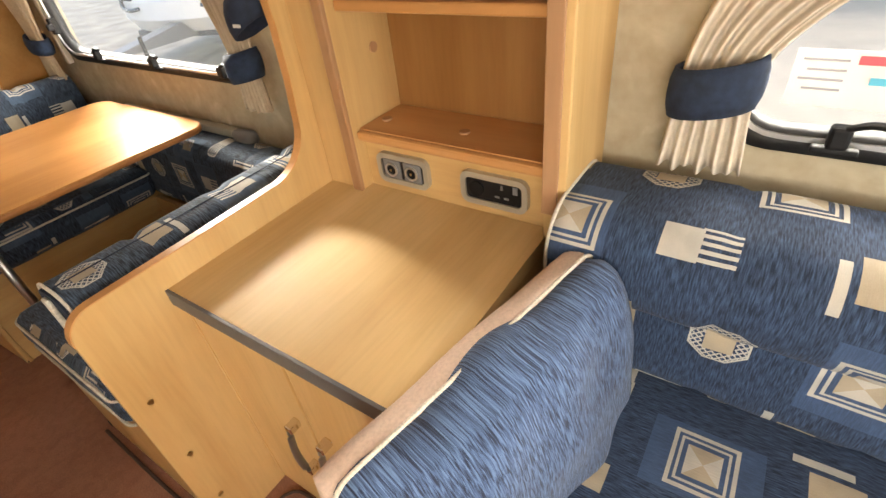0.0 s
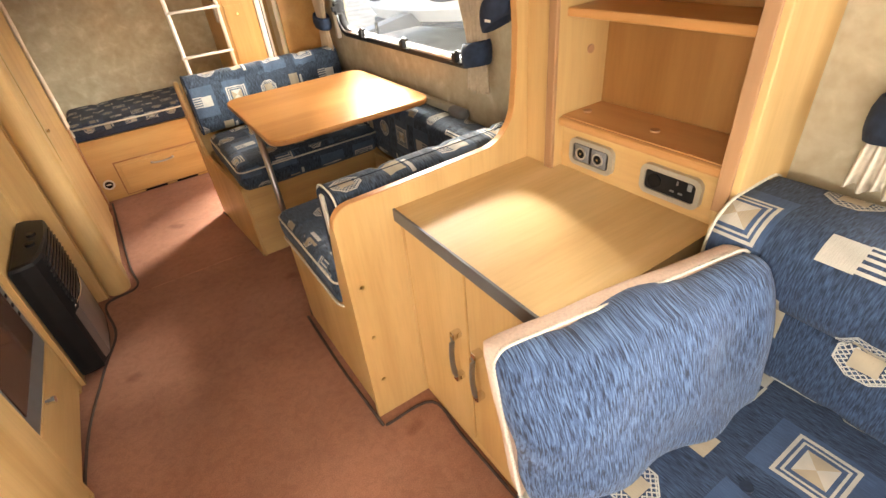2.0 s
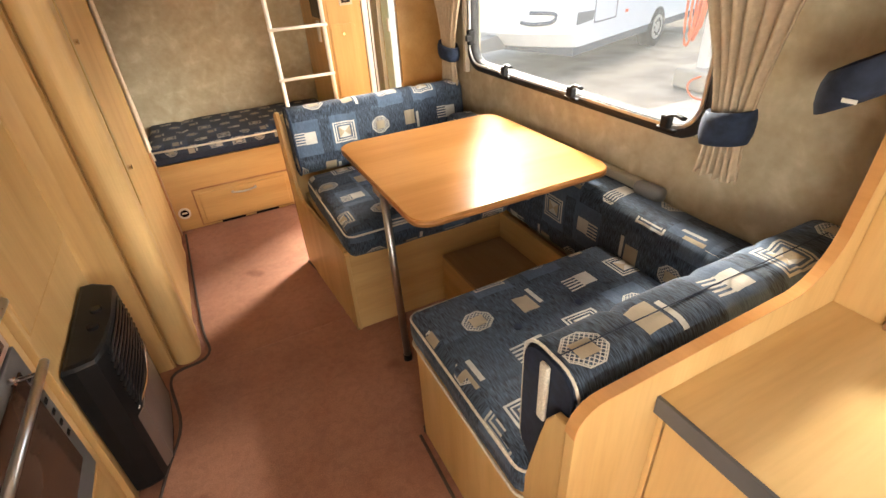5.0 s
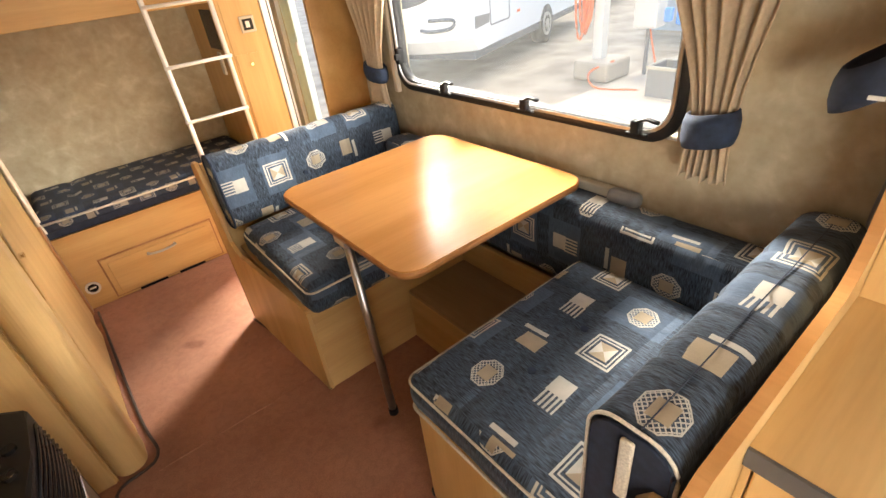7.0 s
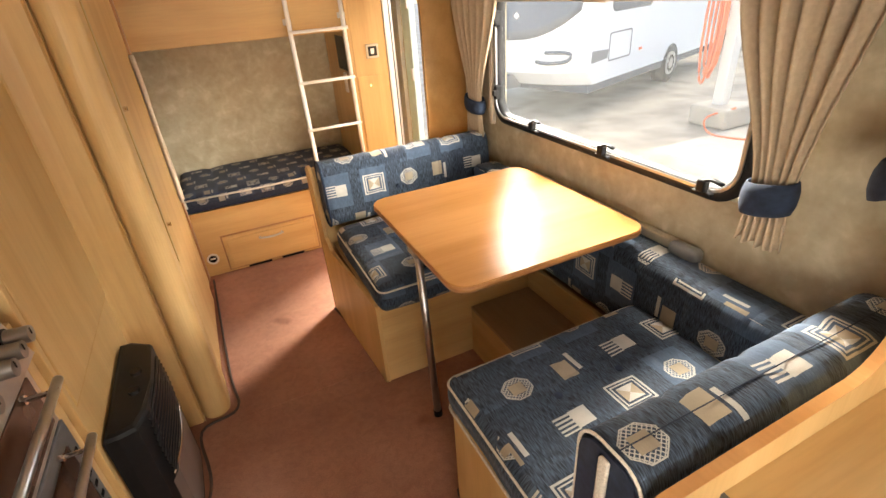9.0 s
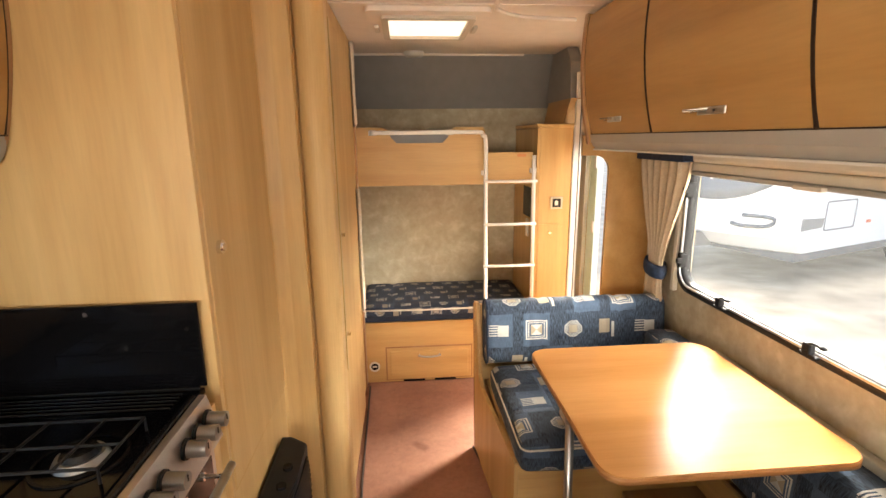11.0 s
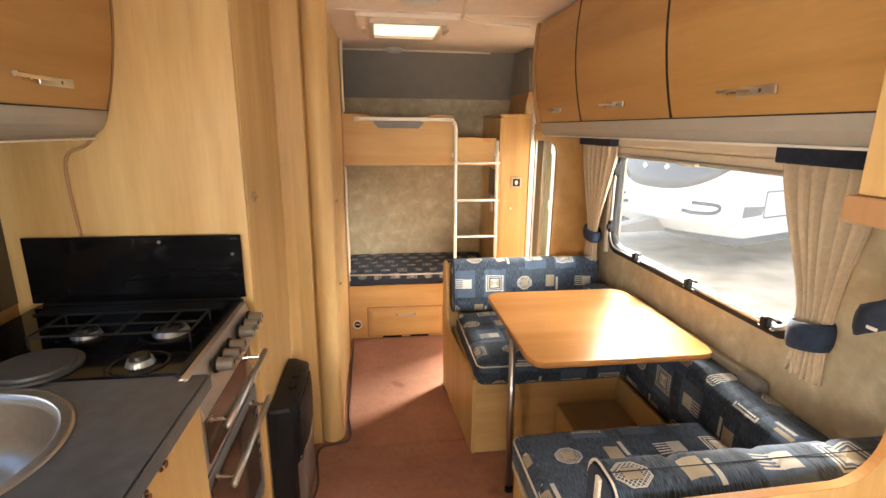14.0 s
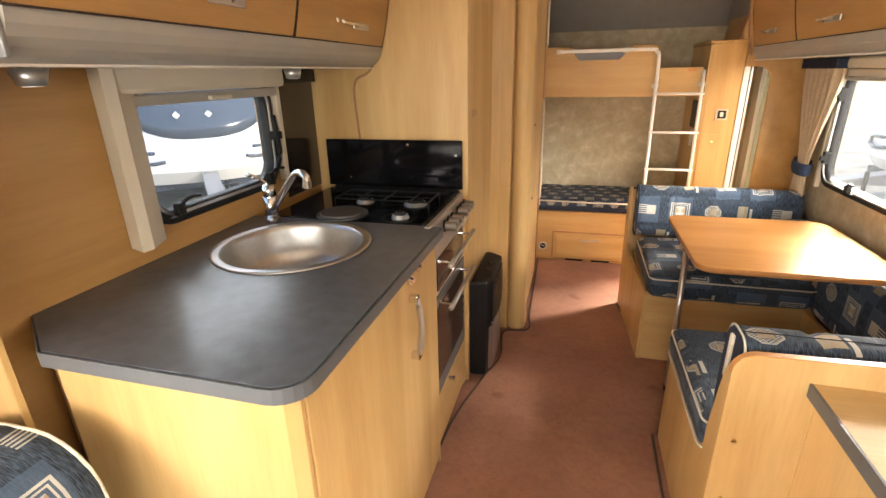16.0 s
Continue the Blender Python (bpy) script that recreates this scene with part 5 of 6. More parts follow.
# shaped trim below the kitchen lockers
st = smooth_path([(-2.43, 2.117, 1.415), (-2.46, 2.117, 1.375), (-2.51, 2.117, 1.35), (-2.525, 2.117, 1.30), (-2.520, 2.117, 1.18), (-2.515, 2.117, 1.117)], 5)
part("shaped_edge", tube(st, 0.005, 6), edging, tl, "curved red-brown edge line", True)

labk = "bowed beech overhead locker with metal handle above the kitchen"
locker(-2.388, XL, 0, 0, 1.468, 1.935, -1, [(0.765, 1.479), (1.485, 2.108)], labk, handle_at=0.55)
kp = thing("kitchen_pelmet", "grey rounded light pelmet under the kitchen lockers", "pelmet", place=(-2.45, 1.4, 1.4))
part("board", prism([(-2.393, 1.466)] + [(-2.393 - 0.07 + 0.07 * math.cos(radians(a)), 1.462 + 0.068 * math.sin(radians(a))) for a in (0, -15, -30, -45, -60, -75, -90)] + [(XL, 1.394), (XL, 1.466)], 1, 0.77, 2.112), grey_strip, kp)
part("lip", box(-2.44, -2.43, 0.77, 2.112, 1.389, 1.3935, 0.001), white_plastic, kp, "pale lower lip")
part("end_cap", box(XL, -2.40, 0.7615, 0.7695, 1.40, 1.466, 0.002), grey_plastic, kp)
for yy in (0.93, 1.80):
    sp_ = thing("spot_lamp", "small satin spot lamp under the kitchen pelmet", "spot lamp", "kitchen spot lamps", (-2.60, yy, 1.38))
    part("housing", merged(cyl((-2.60, yy, 1.376), 0.022, 0.03, r2=0.03), cyl((-2.60, yy, 1.39), 0.014, 0.008)), satin, sp_, smooth=True)
    part("bulb", cyl((-2.60, yy, 1.362), 0.016, 0.006), white_plastic, sp_)
le = thing("curved_trim", "red-brown curved trim strip beside the tall cupboard", "trim", place=(-2.4, 2.11, 1.5))
lp = locker_profile(-2.396, XL, 1.45, 1.945, -1, 0.036)
part("edge", prism(lp + [(x - 0.01, z) for x, z in reversed(lp)], 1, 2.109, 2.118), edging, le)
fs = thing("partition", "maple partition panel at the front end of the kitchen", "panel", place=(-2.6, 0.75, 0.9))
part("panel", prism([(XL, 0.0), (-2.665, 0.0), (-2.60, 0.50), (-2.60, 1.10), (-2.64, 1.30), (-2.42, 1.47), (-2.40, 1.945), (XL, 1.945)], 1, 0.737, 0.750, 0.002), maple, fs)

# heater
ht = thing("gas_heater", "tall black gas heater with a brown lower panel beside the kitchen", "heater", place=(-2.0, 2.4, 0))
HX = -2.0545
hp = [(HX, 2.145), (HX + 0.030, 2.145), (HX + 0.072, 2.155), (HX + 0.095, 2.21), (HX + 0.096, 2.33), (HX + 0.093, 2.44), (HX + 0.09, 2.50), (HX + 0.035, 2.54), (HX, 2.54)]
part("casing", prism(hp, 2, 0.015, 0.500, 0.014), black_plastic, ht)
for i in range(11):
    z = 0.285 + i * 0.019
    w = 0.16 - 0.0009 * (i - 5) ** 2
    part("grille_bar", tube(smooth_path([(HX + 0.094, 2.33 - w, z), (HX + 0.101, 2.33, z + 0.002), (HX + 0.098, 2.33 + w * 0.9, z)], 5), 0.0045, 6), black_m, ht, smooth=True)
lo = [(HX + 0.080, 2.175), (HX + 0.098, 2.21), (HX + 0.099, 2.33), (HX + 0.096, 2.44), (HX + 0.092, 2.485), (HX + 0.085, 2.45), (HX + 0.09, 2.33), (HX + 0.075, 2.21)]
part("lower_panel", prism(lo, 2, 0.035, 0.262, 0.003), simple("brown_enamel", (0.20, 0.155, 0.14), 0.3, 0.4, bumps=0), ht, "brown enamel lower panel")
part("trim_arc", tube(smooth_path([(HX + 0.092, 2.18, 0.285), (HX + 0.102, 2.33, 0.262), (HX + 0.100, 2.47, 0.285)], 6), 0.0035, 6), chrome, ht, "bright trim line", True)
for yy in (2.29, 2.37):
    part("top_knob", cyl((HX + 0.06, yy, 0.503), 0.014, 0.012), black_m, ht)

# ---- rear bunks ----
BY = 3.80
bb = thing("lower_bunk_base", "maple lower bunk base with drawer front panel at the rear", "bunk base", place=(-1.4, BY, 0))
part("front_board", box(-1.90, -0.872, BY, BY + 0.018, 0.0, 0.385, 0.002), maple_x, bb)
part("top_board", box(-1.90, -0.872, BY, 4.33, 0.37, 0.385), maple_x, bb)
# Red-brown backing strip draws the drawer's shadow line as colour
part("drawer_gap_shade", box(-1.764, -1.238, BY - 0.003, BY - 0.0005, 0.012, 0.229), edging, bb, "red-brown strip painted in as shadow gap round the drawer")
dw = part("drawer", box(-1.757, -1.245, BY - 0.012, BY - 0.0035, 0.02, 0.222, 0.003), maple_x, bb)
part("drawer_face", box(-1.735, -1.265, BY - 0.022, BY - 0.012, 0.04, 0.205, 0.003), maple_x, dw)
part("handle", tube(smooth_path([(-1.56, BY - 0.023, 0.180), (-1.56, BY - 0.036, 0.178), (-1.50, BY - 0.040, 0.172), (-1.44, BY - 0.036, 0.178), (-1.44, BY - 0.023, 0.180)], 4), 0.006, 8), satin, dw, "satin bow handle", True)
for a, c in ((-1.66, -1.53), (-1.47, -1.34)):
    part("vent_slot", box(a, c, BY - 0.014, BY - 0.0115, 0.005, 0.017), black_m, bb, "dark vent slot")
part("table_socket", merged(frame_ring([(-1.832 + 0.032 * math.cos(a * math.tau / 24), 0.105 + 0.032 * math.sin(a * math.tau / 24)) for a in range(24)], [(-1.832 + 0.022 * math.cos(a * math.tau / 24), 0.105 + 0.022 * math.sin(a * math.tau / 24)) for a in range(24)], 1, BY - 0.006, BY)), white_plastic, bb, "cream ring outlet")
part("socket_hole", cyl((-1.832, BY - 0.002, 0.105), 0.022, 0.003, 1), black_m, bb, "dark outlet opening")
part("socket_bar", box(-1.846, -1.818, BY - 0.006, BY - 0.0035, 0.102, 0.110), white_plastic, bb)
lm = thing("lower_mattress", "dark blue motif mattress on the lower bunk", "mattress", place=(-1.4, 4.0, 0.39))
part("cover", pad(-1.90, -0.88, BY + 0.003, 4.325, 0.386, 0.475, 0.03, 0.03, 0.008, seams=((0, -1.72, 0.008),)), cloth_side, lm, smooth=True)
part("piping", tube([(-1.89, BY + 0.008, 0.46), (-1.5, BY + 0.004, 0.456), (-0.9, BY + 0.008, 0.46)], 0.005, 6), piping_m, lm, "cream piping", True)
part("front_border", box(-1.88, -0.89, BY - 0.001, BY + 0.006, 0.39, 0.425, 0.002), navy_dark, lm)
pil = thing("bunk_pillow_corner", "white folded sheet corner hanging beside the lower bunk", "sheet", place=(-1.885, 3.79, 0.5))
part("cloth", prism([(-1.90, 0.43), (-1.868, 0.425), (-1.878, 0.50), (-1.895, 0.53)], 1, 3.788, 3.797), white_plastic, pil)
ub = thing("upper_bunk", "maple upper bunk with a dark hand slot above the lower bunk", "bunk", place=(-1.4, BY, 1.2))
bp = [(-1.90, 1.195), (-1.171, 1.195), (-1.171, 1.49)] + arc(-1.191, 1.492, 0.02, 0, 90, 4) + [(-1.33, 1.512), (-1.355, 1.50), (-1.375, 1.455), (-1.405, 1.425), (-1.66, 1.425), (-1.69, 1.455), (-1.71, 1.50), (-1.735, 1.512), (-1.90, 1.512)]
part("front_board", prism(bp, 1, BY, BY + 0.018, 0.002), maple_x, ub)
part("slot_backing", box(-1.72, -1.345, BY + 0.02, BY + 0.024, 1.40, 1.49), grey_plastic, ub, "dark grey slot panel")
part("low_board", box(-1.17, -0.895, BY, BY + 0.018, 1.195, 1.372, 0.003), maple_x, ub)
part("bunk_floor", box(-1.90, -0.872, BY + 0.018, 4.33, 1.195, 1.21), maple_x, ub)
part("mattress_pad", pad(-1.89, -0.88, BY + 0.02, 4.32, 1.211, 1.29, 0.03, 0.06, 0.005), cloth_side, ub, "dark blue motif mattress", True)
part("rating_label", box(-0.985, -0.935, BY - 0.001, BY, 1.347, 1.362), simple("orange_print", (0.6, 0.25, 0.1), 0.6, bumps=0), ub, "small orange printed label")
lc = thing("narrow_cabinet", "narrow maple cabinet beside the bunks with a small arched door", "cabinet", place=(-0.77, BY, 0))
part("front_board", box(-0.856, -0.667, BY, BY + 0.018, 0.0, 1.505, 0.002), maple, lc)
part("side_board", box(-0.872, -0.857, BY, 4.33, 0.0, 1.50), maple, lc)
part("back_side", box(-0.682, -0.667, BY + 0.018, 4.33, 0.0, 1.50), maple, lc)
part("top", box(-0.878, -0.660, BY - 0.006, 4.33, 1.506, 1.524, 0.004), maple, lc)
part("small_door", prism([(-0.85, 0.46), (-0.712, 0.46), (-0.712, 0.93)] + arc(-0.737, 0.932, 0.025, 0, 90, 5) + [(-0.85, 0.957)], 1, BY - 0.005, BY - 0.0005, 0.001), maple, lc)
part("door_knob", cyl((-0.785, BY - 0.010, 0.908), 0.007, 0.012, 1), chrome, lc, "small chrome knob")
part("metal_strip", box(-0.666, -0.655, BY - 0.008, BY + 0.03, 0.0, 1.52, 0.002), satin, lc, "bright metal edge strip")
part("frame_strip", box(-0.654, -0.630, BY + 0.004, BY + 0.03, 0.0, 1.80, 0.003), white_plastic, lc, "pale door frame strip")
part("seal_strip", box(-0.630, -0.622, BY + 0.008, BY + 0.03, 0.0, 1.80, 0.002), rubber, lc, "black rubber seal")
part("frame_edge", box(-0.622, -0.610, BY + 0.012, BY + 0.03, 0.0, 1.80, 0.002), satin, lc, "bright metal frame edge")
pk = part("pocket", box(-0.8735, -0.8725, 3.90, 4.08, 0.98, 1.16), black_m, lc, "black opening")
part("towel_hook", box(-0.885, -0.8735, 3.93, 3.97, 0.86, 0.97, 0.004), white_plastic, lc, "white plastic hook")
sw_ = thing("light_switch", "silver framed rocker switch on the narrow cabinet", "switch", place=(-0.745, BY, 1.08))
part("plate", box(-0.786, -0.714, BY - 0.008, BY - 0.0005, 1.045, 1.118, 0.004), silver_plastic, sw_)
part("insert", box(-0.774, -0.726, BY - 0.010, BY - 0.008, 1.057, 1.106), black_plastic, sw_)
part("rocker", box(-0.762, -0.742, BY - 0.013, BY - 0.010, 1.068, 1.095, 0.002), white_plastic, sw_)
ld = thing("bunk_ladder", "white tubular bunk ladder with flat rungs and a top grab rail", "ladder", place=(-1.02, 3.77, 0.4))
LY = 3.775
part("stile", tube(smooth_path([(-1.79, LY, 1.483), (-1.6, LY, 1.483), (-1.23, LY, 1.483), (-1.19, LY, 1.468), (-1.170, LY, 1.43), (-1.168, LY, 1.2), (-1.164, LY, 0.8), (-1.162, LY, 0.44)], 6), 0.0115, 10), white_paint, ld, smooth=True)
part("stile", tube([(-0.895, LY, 1.355), (-0.893, LY, 1.2), (-0.885, LY, 0.44)], 0.0115, 10), white_paint, ld, smooth=True)
for zz in (1.212, 0.968, 0.722, 0.48):
    part("rung", tube([(-1.178, LY - 0.006, zz), (-0.875, LY - 0.006, zz)], 0.0105, 10, 0.8), white_paint, ld, smooth=True)
for xx, zz in ((-1.79, 1.483), (-1.37, 1.483), (-1.172, 1.26), (-0.895, 1.27)):
    part("bracket", merged(box(xx - 0.02, xx + 0.02, LY + 0.008, BY - 0.001, zz - 0.014, zz + 0.014, 0.004)), white_plastic, ld, "white plastic bracket")
for z0_, z1_, nm in ((1.52, 1.93, "upper"), (0.50, 1.19, "lower")):
    bc = curtain("bunk_curtain", -1.875, 3.72, 0.05, 3.72, 0.05, z1_, (z0_ + z1_) / 2, z0_, curtain_pale, "pale bunk curtain gathered at the " + nm + " bunk", 2, 0.008)
gp = thing("grab_strap", "grey padded window shutter strip on the brown panel", "strap", place=(-0.48, 3.33, 0.7))
part("strip", pad(-0.487, XR - 0.003, 3.32, 3.355, 0.50, 0.99, 0.010, 0.02, 0.0), grey_plastic, gp, smooth=True)
fire = thing("black_strap_holder", "dark strip holder on the wall behind the near bench", "strap", place=(-0.48, 1.37, 0.7))
part("strip", pad(-0.50, XR - 0.003, 1.345, 1.375, 0.60, 0.99, 0.010, 0.02, 0.0), grey_plastic, fire, smooth=True)
structure("trim", prism([(-0.677, 0.0), (-0.677, 1.29)] + [(x, z) for x, z in arc(-0.745, 1.30, 0.068, 0, 90, 6)] + [(-0.808, 1.368), (-0.808, 1.46), (XR - 0.001, 1.46), (XR - 0.001, 0.0)], 1, 3.27, 3.29), beech_door, "brown wood screen panel with a rounded cut beside the entrance")
structure("trim", prism([(3.93, 1.526), (4.32, 1.526), (4.22, 1.662), (3.80, 1.662)], 0, -0.69, -0.60), beech_door, "brown wood block over the narrow cabinet")
structure("trim", prism([(3.82, 1.664), (4.30, 1.664), (4.18, 1.945), (3.92, 1.945), (3.85, 1.86)], 0, -0.685, -0.62), grey_board, "grey fabric-faced side board over the narrow cabinet")
# entrance door, standing open outside
structure("door_frame", merged(box(XR - 0.006, XR + 0.055, 3.31, 3.33, 0.02, 1.42, 0.003), box(XR - 0.012, XR + 0.012, 4.095, 4.22, 0.02, 1.80, 0.003)), satin, "bright metal entrance door frame")
ed = thing("door_1", "pale teal edge of the open entrance door", "door", place=(XR + 0.04, 4.05, 0.05))
part("leaf", merged(box(XR + 0.014, XR + 0.055, 3.975, 4.092, -0.1, 1.75, 0.006), box(XR + 0.056, XR + 0.075, 4.03, 4.09, -0.1, 1.75, 0.004)), teal_m, ed)
for zz in (0.4, 0.9, 1.3):
    part("hinge", cyl((XR + 0.012, 3.985, zz), 0.010, 0.07), satin, ed)

# ---- ceiling fittings ----
hc = thing("roof_hatch", "cream roof hatch with a diffuser given a daylight glow", "roof hatch", place=(-1.5, 3.45, CEIL))
part("surround", frame_ring(rounded_rect(-1.760, -1.262, 3.095, 3.625, 0.03), rounded_rect(-1.68, -1.335, 3.185, 3.565, 0.02), 2, CEIL - 0.02, CEIL - 0.001), ceil_m, hc)
part("inner_frame", frame_ring(rounded_rect(-1.70, -1.315, 3.165, 3.60, 0.02), rounded_rect(-1.672, -1.342, 3.20, 3.57, 0.015), 2, CEIL - 0.032, CEIL - 0.02), cream_plastic, hc)
part("diffuser", box(-1.68, -1.335, 3.187, 3.575, CEIL - 0.019, CEIL - 0.012), glow_mat, hc, "diffuser panel with an added daylight glow")
for sx in (-1.725, -1.295):
    part("clip", box(sx - 0.01, sx + 0.01, 3.33, 3.43, CEIL - 0.035, CEIL - 0.020, 0.004), cream_plastic, hc)
cl = thing("ceiling_lamp", "round ceiling lamp with satin ring and unlit glass dome", "ceiling lamp", place=(-1.49, 2.62, CEIL))
lx, ly = -1.503, 2.635


def dome(cx, cy, prof_, n=36):
    bm = bmesh.new()
    rings = [[bm.verts.new((cx + a * math.cos(k * math.tau / n), cy + a * math.sin(k * math.tau / n), z)) for k in range(n)] for a, z in prof_]
    for A, B in zip(rings, rings[1:]):
        for k in range(n):
            bm.faces.new((A[k], A[(k + 1) % n], B[(k + 1) % n], B[k]))
    bm.faces.new(rings[-1])
    bmesh.ops.recalc_face_normals(bm, faces=bm.faces)
    return bm


part("ring", dome(lx, ly, [(0.128, CEIL - 0.001), (0.128, CEIL - 0.018), (0.115, CEIL - 0.035), (0.085, CEIL - 0.045), (0.08, CEIL - 0.04)]), satin, cl, smooth=True)
part("glass_dome", dome(lx, ly, [(0.082, CEIL - 0.04), (0.072, CEIL - 0.056), (0.05, CEIL - 0.068), (0.02, CEIL - 0.073)]), white_plastic, cl, "frosted glass dome", True)
sd = thing("smoke_alarm", "small white round smoke alarm on the ceiling", "smoke alarm", place=(-1.545, 4.12, CEIL))
part("housing", dome(-1.545, 4.12, [(0.06, CEIL - 0.001), (0.06, CEIL - 0.012), (0.045, CEIL - 0.028), (0.02, CEIL - 0.030)]), white_plastic, sd, smooth=True)

# ---- outside ----
G = -0.48
structure("ground", box(-60, 60, -60, 60, G - 0.1, G), asphalt, "worn damp asphalt yard with gravel patches")
structure("pavement", box(2.9, 7.7, -4.0, 5.0, G, G + 0.004), concrete, "pale concrete slab in the yard")
structure("chassis_skirt", box(XL, XR, YF, YB, G + 0.25, -0.062), grey_plastic, "grey caravan floor underside")


def caravan(x0, y0, length, width, turn, label, front_dark=True):
    """A touring caravan, its nose at the origin looking down -y before it is turned."""
    M = Matrix.Translation((x0, y0, G)) @ Matrix.Rotation(radians(turn), 4, "Z")

    def put(bm):
        bmesh.ops.transform(bm, matrix=M, verts=bm.verts)
        return bm
    w = width / 2
    cv = thing("touring_caravan", label, "caravan", "parked caravans", (x0, y0, G))
    prof_ = [(0.25, 0.42), (0.02, 0.62), (0.0, 0.85), (0.10, 1.25), (0.42, 1.95), (0.8, 2.42), (1.2, 2.58), (length - 0.3, 2.58), (length, 2.4), (length, 0.5), (length - 0.2, 0.42)]
    def nose(u):
        return 0.42 * abs(u) ** 2.2
    xs = [-1, -0.94, -0.8, -0.6, -0.4, -0.2, 0, 0.2, 0.4, 0.6, 0.8, 0.94, 1]
    bm = bmesh.new()
    rings = []
    for u in xs:
        s_ = 0.965 if abs(u) > 0.97 else 1.0
        rings.append([bm.verts.new((u * w, y + nose(u) * max(0.0, 1 - y / 1.4), 0.42 + (z - 0.42) * s_)) for y, z in prof_])
    for A, B in zip(rings, rings[1:]):
        for k in range(len(prof_)):
            bm.faces.new((A[k], A[(k + 1) % len(prof_)], B[(k + 1) % len(prof_)], B[k]))
    bm.faces.new(rings[0])
    bm.faces.new(list(reversed(rings[-1])))
    bmesh.ops.recalc_face_normals(bm, faces=bm.faces)
    part("body", put(bm), van_white, cv, "glossy white shell")

    def front_y(z):
        return float(np.interp(z, [0.62, 0.85, 1.25, 1.95, 2.42, 2.58], [0.02, 0.0, 0.10, 0.42, 0.8, 1.2]))
    bm = bmesh.new()
    grid = []
    for i in range(13):
        row = []
        for k in range(9):
            u = -0.86 + 1.72 * i / 12
            z = 1.06 + 0.55 * abs(u) ** 3 + (2.36 - 1.06 - 0.55 * abs(u) ** 3) * k / 8
            y = front_y(z)
            row.append(bm.verts.new((u * w, y + nose(u) * max(0.0, 1 - y / 1.4) - 0.012, z)))
        grid.append(row)
    for i in range(12):
        for k in range(8):
            bm.faces.new((grid[i][k], grid[i][k + 1], grid[i + 1][k + 1], grid[i + 1][k]))
    thicken(bm, 0.008)
    part("front_panel", put(bm), van_dark, cv, "dark curved front panel", True)
    for sx in (-0.28, 0.12):
        part("hazard_label", put(prism([(sx, 1.33), (sx + 0.05, 1.38), (sx, 1.43), (sx - 0.05, 1.38)], 1, 0.115, 0.125)), white_plastic, cv, "small diamond label")
    part("skirt", put(box(-w + 0.02, w - 0.02, 0.5, length - 0.2, 0.30, 0.42)), van_dark, cv, "dark lower skirt")
    for s in (-1, 1):
        part("side_window", put(prism(rounded_rect(1.0, 2.3, 1.35, 1.95, 0.1), 0, s * (w + 0.002), s * (w + 0.012))), van_dark, cv, "dark side window")
        part("side_window", put(prism(rounded_rect(3.0, 3.9, 1.35, 1.95, 0.1), 0, s * (w + 0.002), s * (w + 0.012))), van_dark, cv, "dark side window")
        part("locker_door", put(frame_ring(rounded_rect(1.0, 1.7, 0.68, 1.08, 0.04), rounded_rect(1.02, 1.68, 0.70, 1.06, 0.035), 0, s * w, s * (w + 0.006))), grey_plastic, cv)
        part("marker_lamp", put(box(s * w - 0.01, s * w + 0.01, 2.0, 2.1, 0.72, 0.76)), orange_m, cv, "orange side marker")
        hd = part("grab_handle", put(tube(smooth_path([(s * w * 0.45, 0.06, 0.78), (s * w * 0.6, 0.08, 0.76), (s * w * 0.8, 0.22, 0.78), (s * w * 0.82, 0.26, 0.88), (s * w * 0.55, 0.10, 0.90)], 4), 0.025, 8)), van_dark, cv, "dark grab handle", True)
        part("headlamp", put(prism([(0.50, 0.72), (0.95, 0.74), (0.98, 0.86), (0.52, 0.88)], 0, s * (w + 0.001), s * (w + 0.010))), grey_plastic, cv, "grey moulded recess")
        wh = part("wheel", put(cyl((s * (w - 0.10), length * 0.58, 0.33), 0.33, 0.2, 0, seg=32)), rubber, cv, "black tyre", True)
        part("rim", put(cyl((s * (w - 0.02), length * 0.58, 0.33), 0.20, 0.07, 0, seg=24)), satin, wh)
        for k in range(10):
            a = k * math.tau / 10
            part("spoke_gap", put(box(s * (w + 0.012) - 0.006, s * (w + 0.012) + 0.012, length * 0.58 + 0.12 * math.cos(a) - 0.015, length * 0.58 + 0.12 * math.cos(a) + 0.015, 0.33 + 0.12 * math.sin(a) - 0.03, 0.33 + 0.12 * math.sin(a) + 0.03)), black_m, wh)
    part("hitch", put(prism([(0.3, 0.36), (-1.1, 0.44), (-1.1, 0.50), (0.3, 0.60)], 0, -0.10, 0.10)), grey_plastic, cv, "grey tow hitch")
    part("jockey_wheel", put(merged(cyl((0.15, -0.8, 0.36), 0.025, 0.5), cyl((0.15, -0.8, 0.10), 0.10, 0.06, 0))), black_plastic, cv)
    return cv


caravan(2.55, 7.65, 5.8, 2.3, -70.5, "white touring caravan with dark front panel parked across the yard")
caravan(-6.6, 5.9, 5.8, 2.3, 43, "white touring caravan with dark front parked on the kitchen side")
caravan(9.6, 10.2, 5.8, 2.3, -70.5, "white touring caravan parked behind the first one")
hb = thing("storage_building", "pale blue grey metal storage building behind the yard", "building", place=(7.7, 0, G))
part("wall", box(7.7, 8.0, -14, 6.6, G, 3.0), simple("blue_grey_cladding", (0.42, 0.50, 0.55), 0.5, bumps=0), hb)
part("roof", box(7.5, 13, -14.3, 6.8, 3.0, 3.2), grey_plastic, hb)
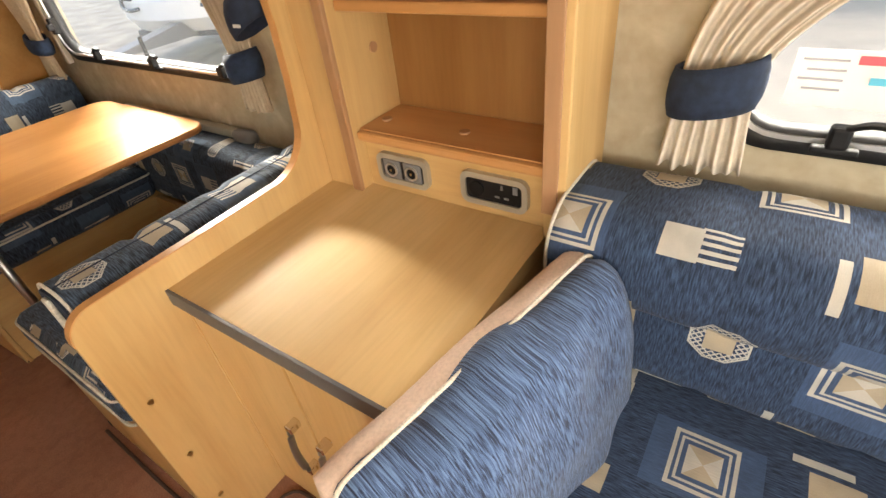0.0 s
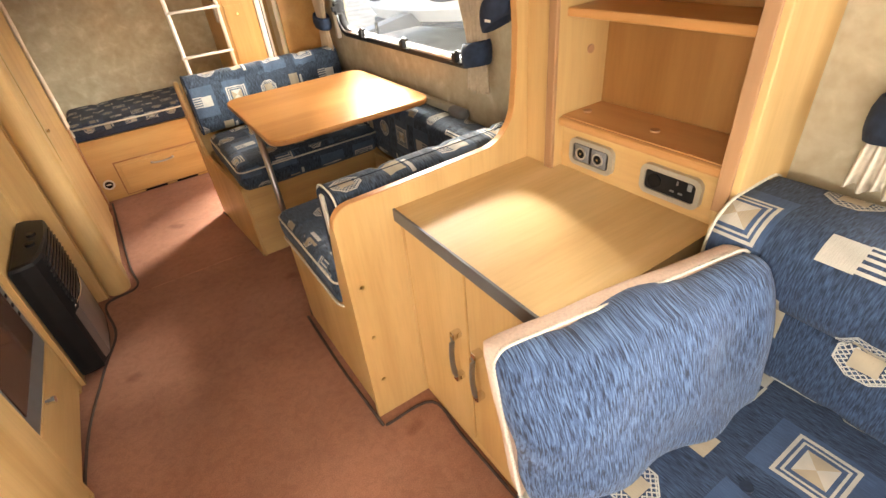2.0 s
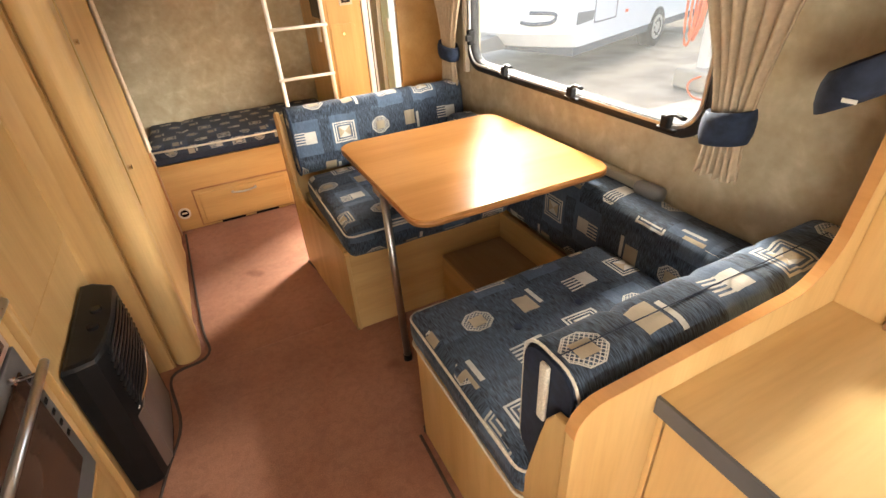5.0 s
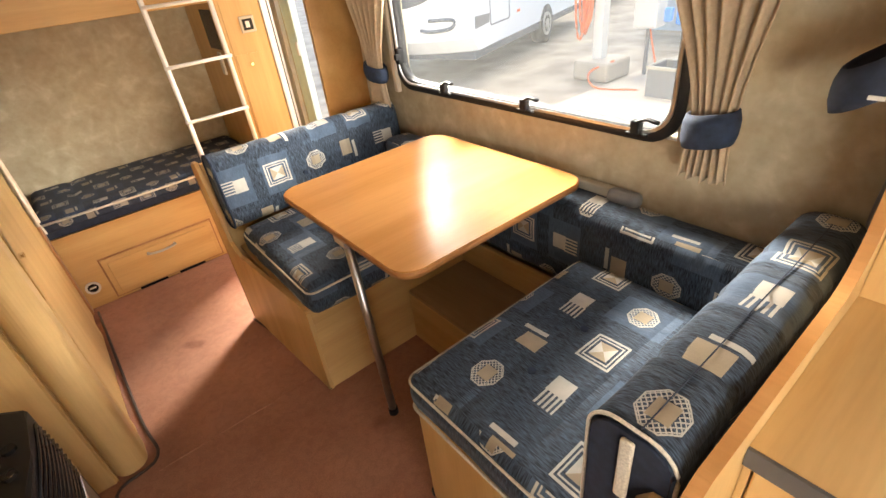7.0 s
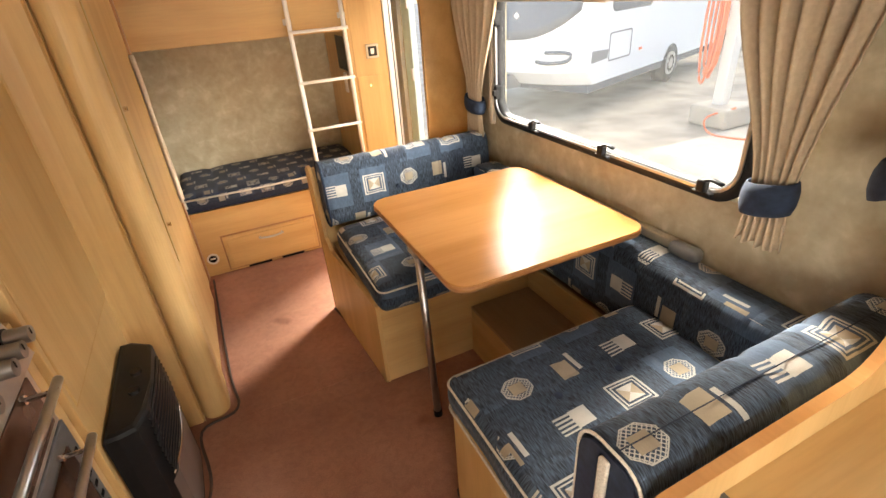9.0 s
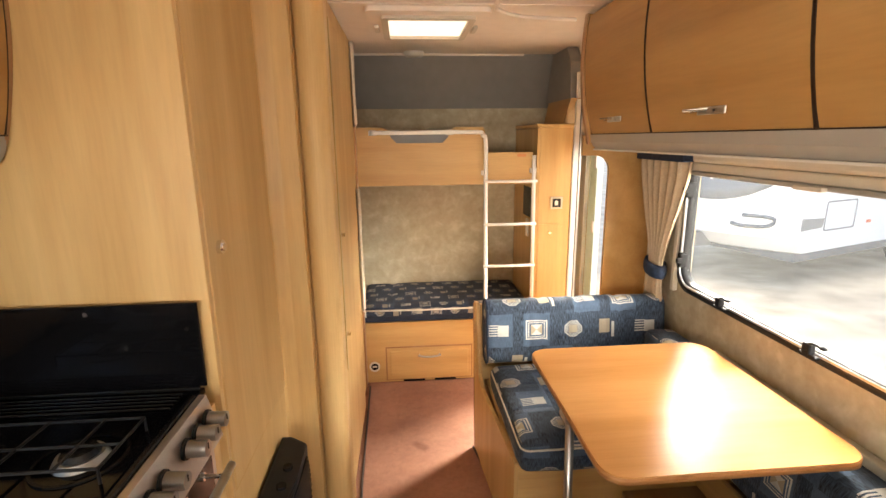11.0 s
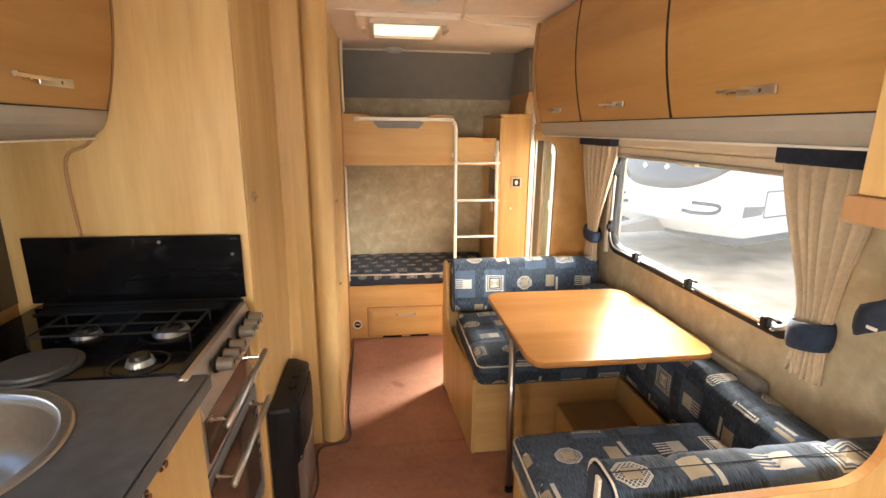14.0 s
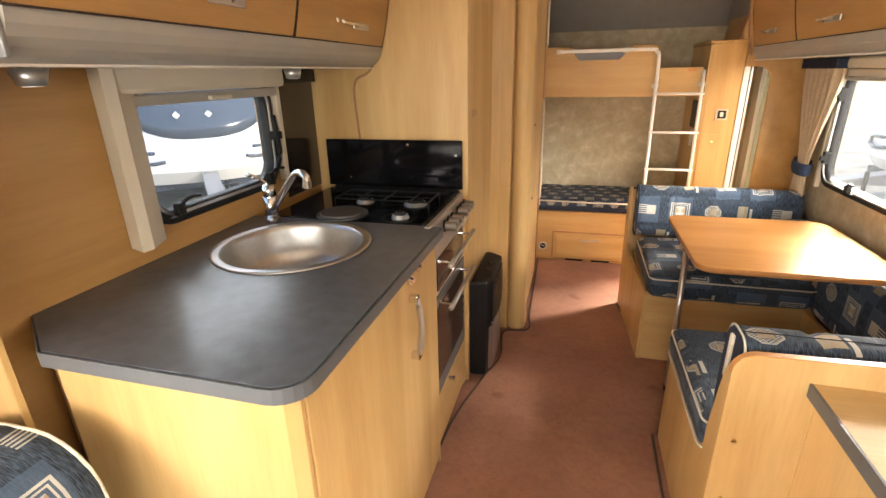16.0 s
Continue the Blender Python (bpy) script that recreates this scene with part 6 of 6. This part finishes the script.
for i in range(12):
    part("rib", box(7.67, 7.70, -12 + i * 1.6, -11.94 + i * 1.6, G, 3.0), van_white, hb)
fence = thing("far_fence", "pale panel fence on the kitchen side of the yard", "fence", place=(-16, 0, G))
part("panel", box(-16.1, -16, -14, 16, G, 1.6), concrete, fence)
PX, PY = 4.35, 5.3
sp = thing("service_post", "white hook-up post on a concrete foot in the yard", "service post", place=(PX, PY, G))
part("post", box(PX - 0.07, PX + 0.07, PY - 0.07, PY + 0.07, G, 2.4, 0.01), white_plastic, sp)
part("block", box(PX - 0.25, PX + 0.3, PY - 0.3, PY + 0.25, G, G + 0.26, 0.04), concrete, sp, "concrete foot")
hc2 = thing("coiled_hose", "bright orange hose hung in long loops on the post", "hose", place=(PX, PY, 0.5))
for k in range(6):
    part("loop", tube([(PX - 0.10 - 0.03 * (k % 3), PY + 0.12 + 0.02 * k + (0.05 + 0.02 * (k % 3)) * math.cos(a * math.tau / 28), 0.85 - 0.03 * k + (0.62 + 0.05 * (k % 2)) * math.sin(a * math.tau / 28)) for a in range(28)], 0.016, 8, closed=True), orange_m, hc2, smooth=True)
bc_ = thing("meter_box", "cream plastic meter box fixed beside the post", "meter box", place=(PX + 0.4, PY - 0.4, G))
part("case", box(PX + 0.25, PX + 0.50, PY - 0.62, PY - 0.30, 0.12, 0.66, 0.03), white_plastic, bc_)
part("stand", box(PX + 0.36, PX + 0.40, PY - 0.48, PY - 0.44, G, 0.12), grey_plastic, bc_)
part("lid_strap", tube([(PX + 0.3, PY - 0.60, 0.68), (PX + 0.3, PY - 0.35, 0.68)], 0.02, 8), simple("blue_plug", (0.05, 0.2, 0.6), 0.4, bumps=0), bc_, "blue strap")
part("plug", merged(*[box(PX + 0.3, PX + 0.38, PY - 0.78 - 0.16 * k, PY - 0.68 - 0.16 * k, 0.20 - 0.03 * k, 0.36 - 0.03 * k, 0.02) for k in range(2)]), simple("blue_connector", (0.08, 0.3, 0.75), 0.4, bumps=0), bc_, "blue connector plugs")
CX, CYY = 4.05, 4.0
cr = thing("crate", "grey plastic crate on the pale slab", "crate", place=(CX, CYY, G))
part("shell", merged(box(CX - 0.2, CX + 0.2, CYY - 0.35, CYY + 0.3, G + 0.004, G + 0.04), box(CX - 0.2, CX - 0.17, CYY - 0.35, CYY + 0.3, G + 0.04, G + 0.34), box(CX + 0.17, CX + 0.2, CYY - 0.35, CYY + 0.3, G + 0.04, G + 0.34), box(CX - 0.17, CX + 0.17, CYY - 0.35, CYY - 0.32, G + 0.04, G + 0.34), box(CX - 0.17, CX + 0.17, CYY + 0.27, CYY + 0.3, G + 0.04, G + 0.34)), grey_plastic, cr)
part("rim", frame_ring(rounded_rect(CX - 0.22, CX + 0.22, CYY - 0.37, CYY + 0.32, 0.03), rounded_rect(CX - 0.18, CX + 0.18, CYY - 0.33, CYY + 0.28, 0.02), 2, G + 0.32, G + 0.35), silver_plastic, cr)
hs = thing("yard_hose", "thin orange cable lying loose round the concrete foot", "cable", place=(PX - 0.3, PY, G))
part("cable", tube(smooth_path([(PX - 0.1, PY - 0.3, G + 0.27), (PX - 0.35, PY - 0.1, G + 0.15), (PX - 0.5, PY - 0.3, G + 0.02), (PX - 0.4, PY - 0.7, G + 0.02), (PX - 0.1, PY - 0.9, G + 0.02), (PX + 0.35, PY - 0.5, 0.1)], 6), 0.012, 8), orange_m, hs, smooth=True)
